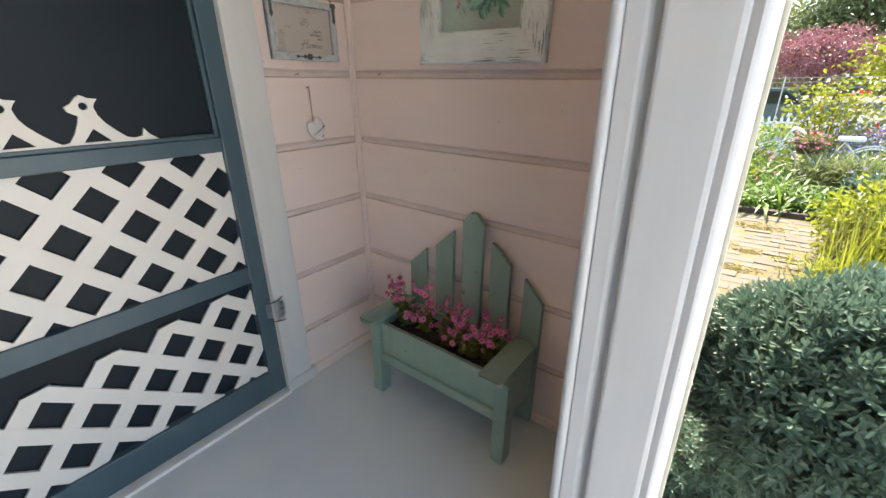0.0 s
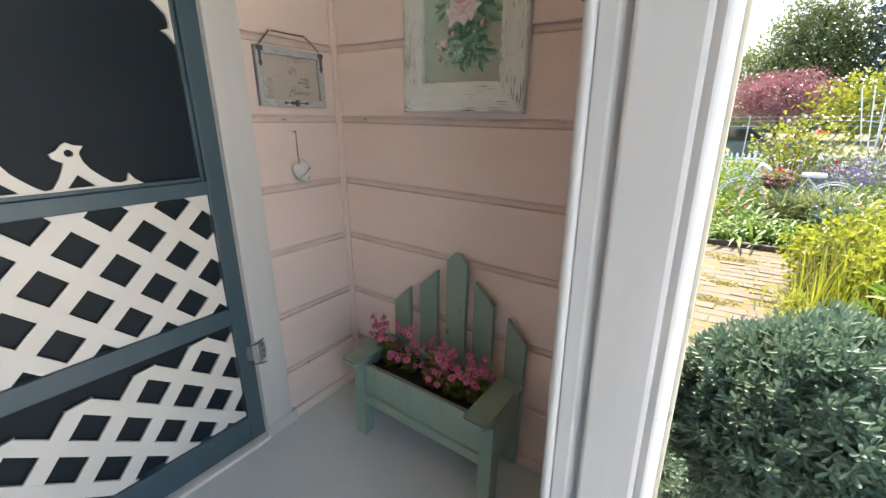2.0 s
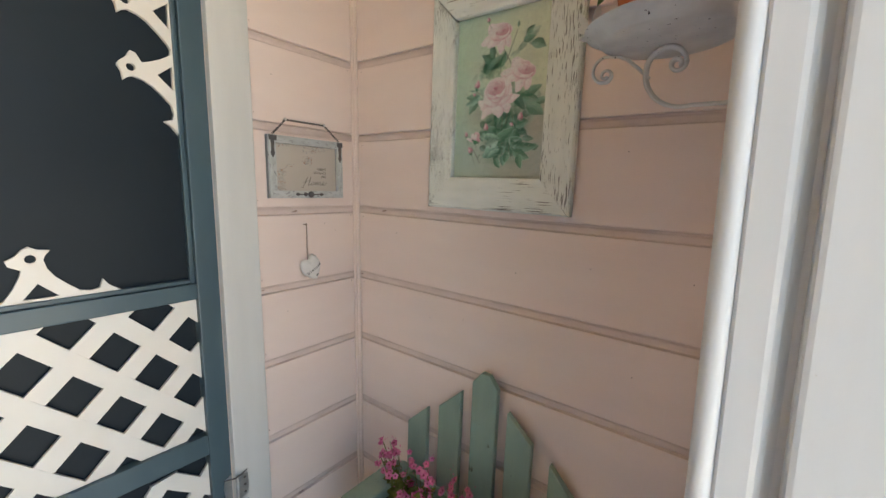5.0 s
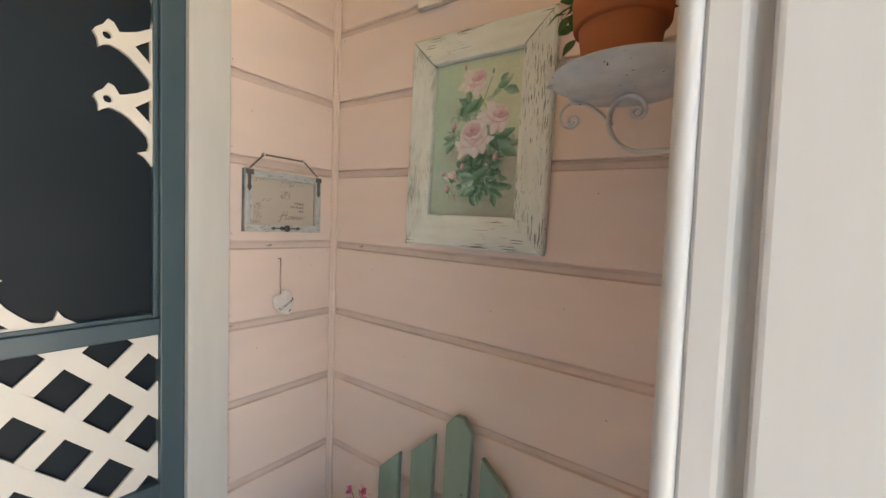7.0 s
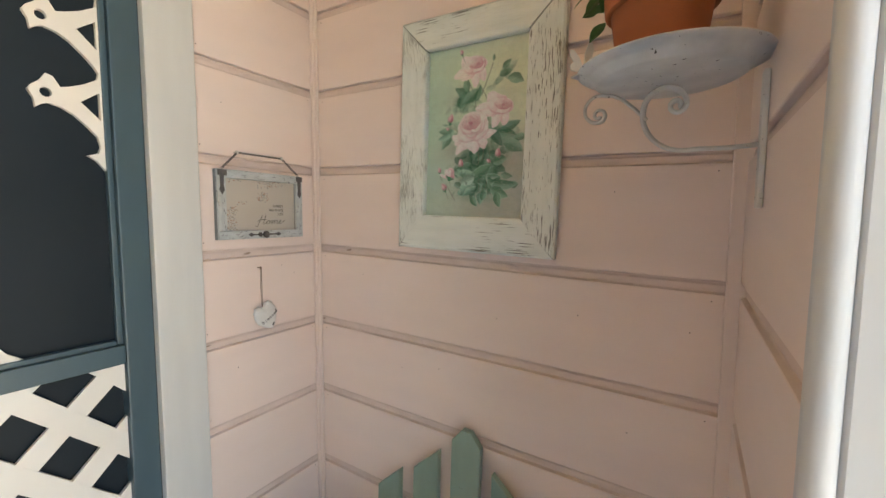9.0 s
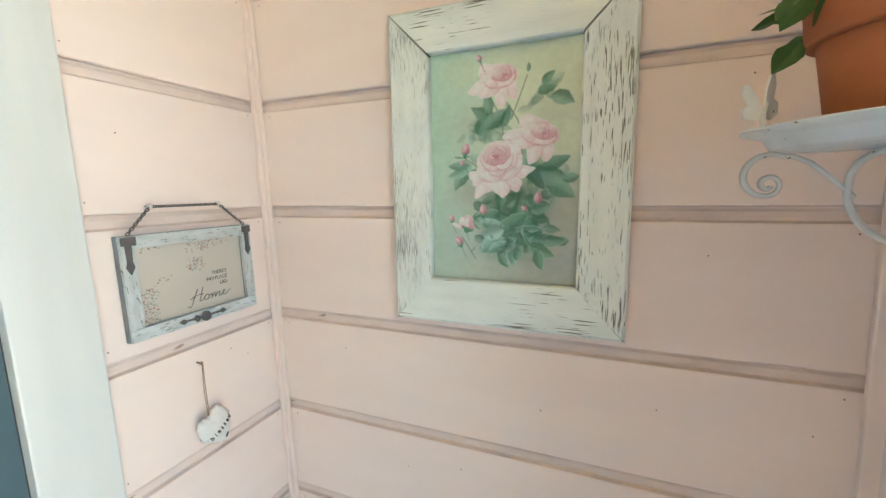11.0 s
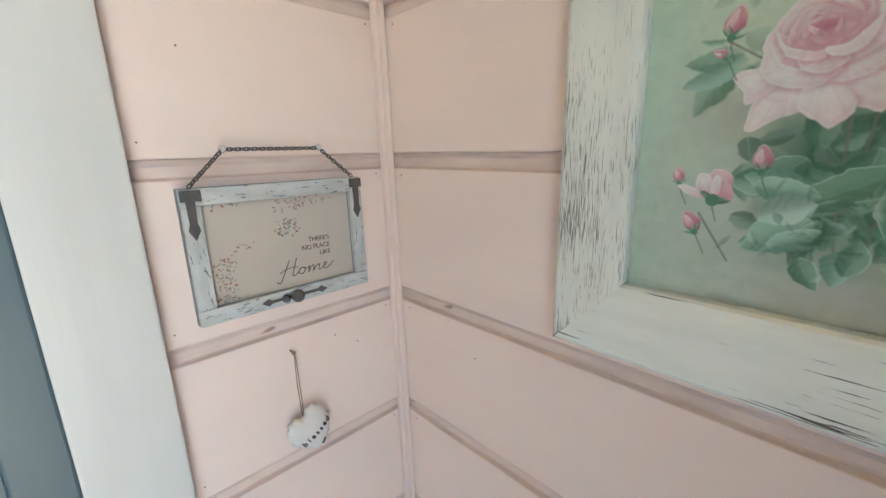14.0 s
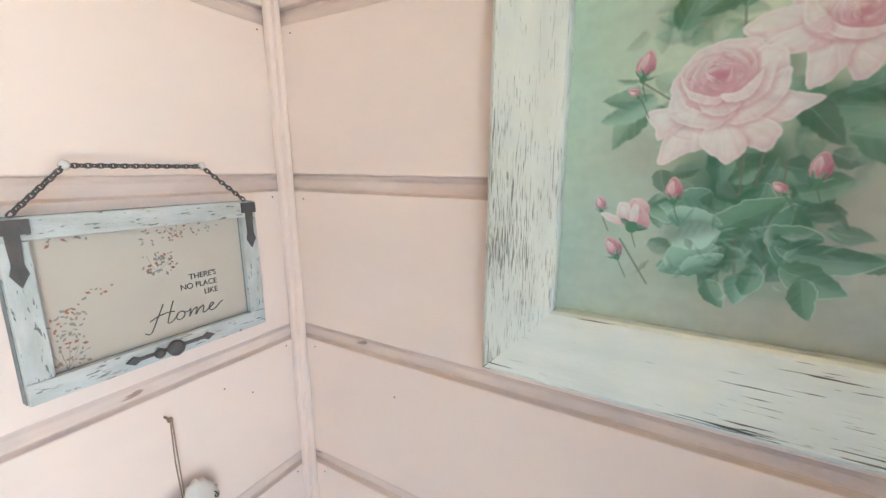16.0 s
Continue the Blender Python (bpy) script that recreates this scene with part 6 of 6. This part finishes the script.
# white bicycle planter with a basket
bike = thing("bicycle_planter", "white painted old bicycle with a dark wicker flower basket", "bicycle", pose(1.80, 7.05, GZ))
part("basket", lathe(bmesh.new(), [(0.12, 0.50), (0.20, 0.66), (0.22, 0.67), (0.20, 0.675), (0.12, 0.53)], 0.05, 0, 0, 20), WICKER, bike)
for wx in (-0.35, 0.75):
    ring = [(wx + 0.3 * math.cos(a), 0.0, 0.31 + 0.3 * math.sin(a)) for a in np.linspace(0, 6.2832, 33)]
    wheel = part("wheel", tube(bmesh.new(), ring, 0.011, 6), WHITE, bike)
    sp = bmesh.new()
    for k in range(10):
        a = k * math.pi / 5
        tube(sp, [(wx, 0, 0.31), (wx + 0.29 * math.cos(a), 0, 0.31 + 0.29 * math.sin(a))], 0.003, 4)
    part("spoke", sp, WHITE, wheel)
    part("mudguard", tube(bmesh.new(), [(wx + 0.335 * math.cos(a), 0.0, 0.31 + 0.335 * math.sin(a)) for a in np.linspace(0.9, 2.8, 14)], 0.013, 6), WHITE, bike)
part("frame_tube", tube(bmesh.new(), [(-0.35, 0, 0.31), (-0.2, 0, 0.68), (0.25, 0, 0.30), (0.42, 0, 0.68), (0.75, 0, 0.31)], 0.018, 6), WHITE, bike)
part("handlebar", tube(bmesh.new(), [(-0.05, -0.25, 0.80), (-0.15, -0.1, 0.86), (-0.2, 0, 0.80), (-0.15, 0.1, 0.86), (-0.05, 0.25, 0.80)], 0.014, 6), WHITE, bike)
part("fork", tube(bmesh.new(), [(-0.2, 0, 0.82), (-0.3, 0, 0.55), (-0.35, 0, 0.31)], 0.016, 6), WHITE, bike)
part("saddle", box(bmesh.new(), 0.34, 0.62, -0.08, 0.08, 0.70, 0.76, 0.02), WHITE, bike)
bp = thing("basket_plant", "trailing plant with pink flowers in the bicycle basket", "plant", pose(1.85, 6.9, GZ + 0.56))
cloud("foliage", (0, 0, 0.12), (0.24, 0.2, 0.14), 260, 0.05, STRAW, bp, 160, 0.4, 0.2, 0.5)
cloud("blossom", (-0.05, -0.05, 0.15), (0.24, 0.2, 0.13), 40, 0.04, PETAL, bp, 161, 0.7, 0, 0.9)
# picket fence
fence = thing("picket_fence", "low white painted picket fence along the street", "fence", pose(0, 13.4, GZ))
for z in (0.18, 0.46):
    part("rail", box(bmesh.new(), -3, 9, 0.012, 0.05, z, z + 0.06, 0.004), WHITE, fence)
pk = None
for k in range(86):
    if pk is None:
        bm = bmesh.new()
        prism(bm, [(-0.035, 0), (0.035, 0), (0.035, 0.58), (0, 0.645), (-0.035, 0.58)], -0.009, 0.009, "y")
        ob = part("picket", bm, WHITE, fence)
        pk = ob.data
    else:
        ob = new("picket", pk)
        ob.parent = fence
    ob.matrix_local = pose(-2.9 + 0.137 * k, 0, 0.02)
for x in (-1.0, 1.1, 3.2, 5.3, 7.4):
    part("post", box(bmesh.new(), x - 0.045, x + 0.045, 0.051, 0.14, 0, 0.72, 0.006), WHITE, fence)
# fan trellis of white canes
trel = thing("fan_trellis", "fan-shaped white cane trellis", "trellis", pose(3.38, 9.3, GZ))
for k in range(13):
    a = (k - 3) * 0.078
    part("cane", tube(bmesh.new(), [(0.015 * (k - 6), 0, 0), (2.1 * math.sin(a), 0, 2.1 * math.cos(a))], 0.009, 6), WHITE, trel)
for z in (1.0, 1.5):
    part("crossbar", tube(bmesh.new(), [(-0.24 * z, 0.0, z), (0.72 * z, 0.0, 0.86 * z)], 0.006, 6), WHITE, trel)
# rusty-roofed feeding table on a white post
feeder = thing("bird_table", "bird table with a rust-stained pitched roof on a white post", "bird table", pose(3.62, 8.6, GZ))
part("post", box(bmesh.new(), -0.05, 0.05, -0.05, 0.05, -0.02, 0.95, 0.008), WHITE, feeder)
part("platform", box(bmesh.new(), -0.34, 0.34, -0.24, 0.24, 0.951, 0.985, 0.006), BARK, feeder)
for s_ in (-1, 1):
    part("upright", box(bmesh.new(), s_ * 0.22 - 0.018, s_ * 0.22 + 0.018, -0.02, 0.02, 0.986, 1.16, 0.003), BARK, feeder)
    bm = bmesh.new()
    prism(bm, [(0.0, 1.42), (s_ * 0.36, 1.12), (s_ * 0.36, 1.10), (0.0, 1.395)], -0.27, 0.27, "y")
    part("roof_panel", bm, CANVAS, feeder, "rust-brown weathered roof panel")
# parked car behind the fence
car = thing("parked_car", "dark green-blue car parked beyond the fence", "car", pose(1.2, 17.5, GZ - 0.1))
part("body", prism(bmesh.new(), [(-2.1, 0.3), (2.1, 0.3), (2.15, 0.75), (1.3, 0.92), (-1.9, 0.92), (-2.15, 0.7)], -0.85, 0.85, "y"), CARP, car)
cabin = part("cabin", prism(bmesh.new(), [(-1.8, 0.921), (1.2, 0.921), (0.5, 1.42), (-1.4, 1.42)], -0.72, 0.72, "y"), CARP, car)
part("side_window", prism(bmesh.new(), [(-1.5, 0.96), (-0.35, 0.96), (-0.35, 1.34), (-1.3, 1.34)], -0.735, -0.722, "y"), CARG, cabin)
part("side_window", prism(bmesh.new(), [(-0.27, 0.96), (0.95, 0.96), (0.42, 1.34), (-0.27, 1.34)], -0.735, -0.722, "y"), CARG, cabin)
for x in (-1.35, 1.35):
    w = part("wheel", lathe(bmesh.new(), [(0.20, 0), (0.30, 0.01), (0.32, 0.05), (0.32, 0.17), (0.30, 0.2), (0.2, 0.2)], sides=24), RUBBER, car, m=pose(x, -0.68, 0.32, 90, 0, 0))
    part("rim", lathe(bmesh.new(), [(0.02, 0.205), (0.19, 0.205), (0.19, 0.215), (0.02, 0.22)], sides=20), STEEL, w)
# street trees
tree("crimson_tree", "round crimson-leaved ornamental tree", (2.6, 24), 3.7, (2.4, 2.2, 1.15), 9000, 0.11, MAPLE, 201)
for k, (x, y, h, c, m, n, s) in enumerate(((5.5, 20, 3.2, (2.6, 2.0, 1.2), LIME, 2000, 0.2), (0.5, 30, 3.6, (3.0, 2.5, 1.5), WOODS, 2000, 0.26), (5.6, 46, 12.0, (4.4, 4, 4.8), WOODS, 22000, 0.24), (1.2, 44, 7.5, (3.2, 3, 2.6), WOODS, 6000, 0.26),
                                           (11.0, 44, 15.5, (3.2, 3.2, 7.4), CONIF, 6500, 0.36), (14.5, 50, 12, (5, 5, 5.0), WOODS, 4000, 0.5), (-2.5, 52, 6.0, (4, 4, 2.6), WOODS, 2500, 0.45), (20, 48, 14, (5, 5, 6), CONIF, 4000, 0.55))):
    tree("street_tree", "leafy green tree beyond the street" if m is not CONIF else "dark blue-green conifer beyond the street", (x, y), h, c, n, s, m, 210 + k)
root = thing("far_woods", "line of distant trees", "trees", kind="stuff")
cloud("foliage", (10, 75, 1.5), (60, 6, 4.2), 9000, 0.9, WOODS, root, 230, 0.2, 0, 0.7)
railing = thing("street_railing", "thin grey metal railing along the street", "railing", pose(0, 15.5, GZ))
for z in (1.35, 1.5, 1.62):
    part("rail", tube(bmesh.new(), [(-8, 0, z), (14, 0, z)], 0.008, 6), STEEL, railing)
for k in range(8):
    part("post", tube(bmesh.new(), [(-7.5 + 3 * k, 0.02, -0.02), (-7.5 + 3 * k, 0.02, 1.66)], 0.016, 8), STEEL, railing)
# more planting between the border shrubs
for k, (x, y) in enumerate(((1.35, 6.4), (1.0, 6.0), (2.5, 5.9), (2.75, 6.0), (1.5, 7.4), (2.2, 7.6), (2.9, 7.4), (1.1, 9.5), (2.6, 10.2), (3.3, 10.4))):
    root = thing("border_plant", "low bushy green border plant with small flowers", "plant", pose(x, y, GZ), group="border plants")
    cloud("foliage", (0, 0, 0.24), (0.36, 0.34, 0.26), 420, 0.07, (FRESH, LIME, SILVER)[k % 3], root, 300 + k, 0.35, 0.15, 0.45)
    cloud("blossom", (0, -0.05, 0.34), (0.3, 0.3, 0.2), 24, 0.04, (PETAL, PEARL, VIOLET)[k % 3], root, 320 + k, 0.75, 0, 0.9)
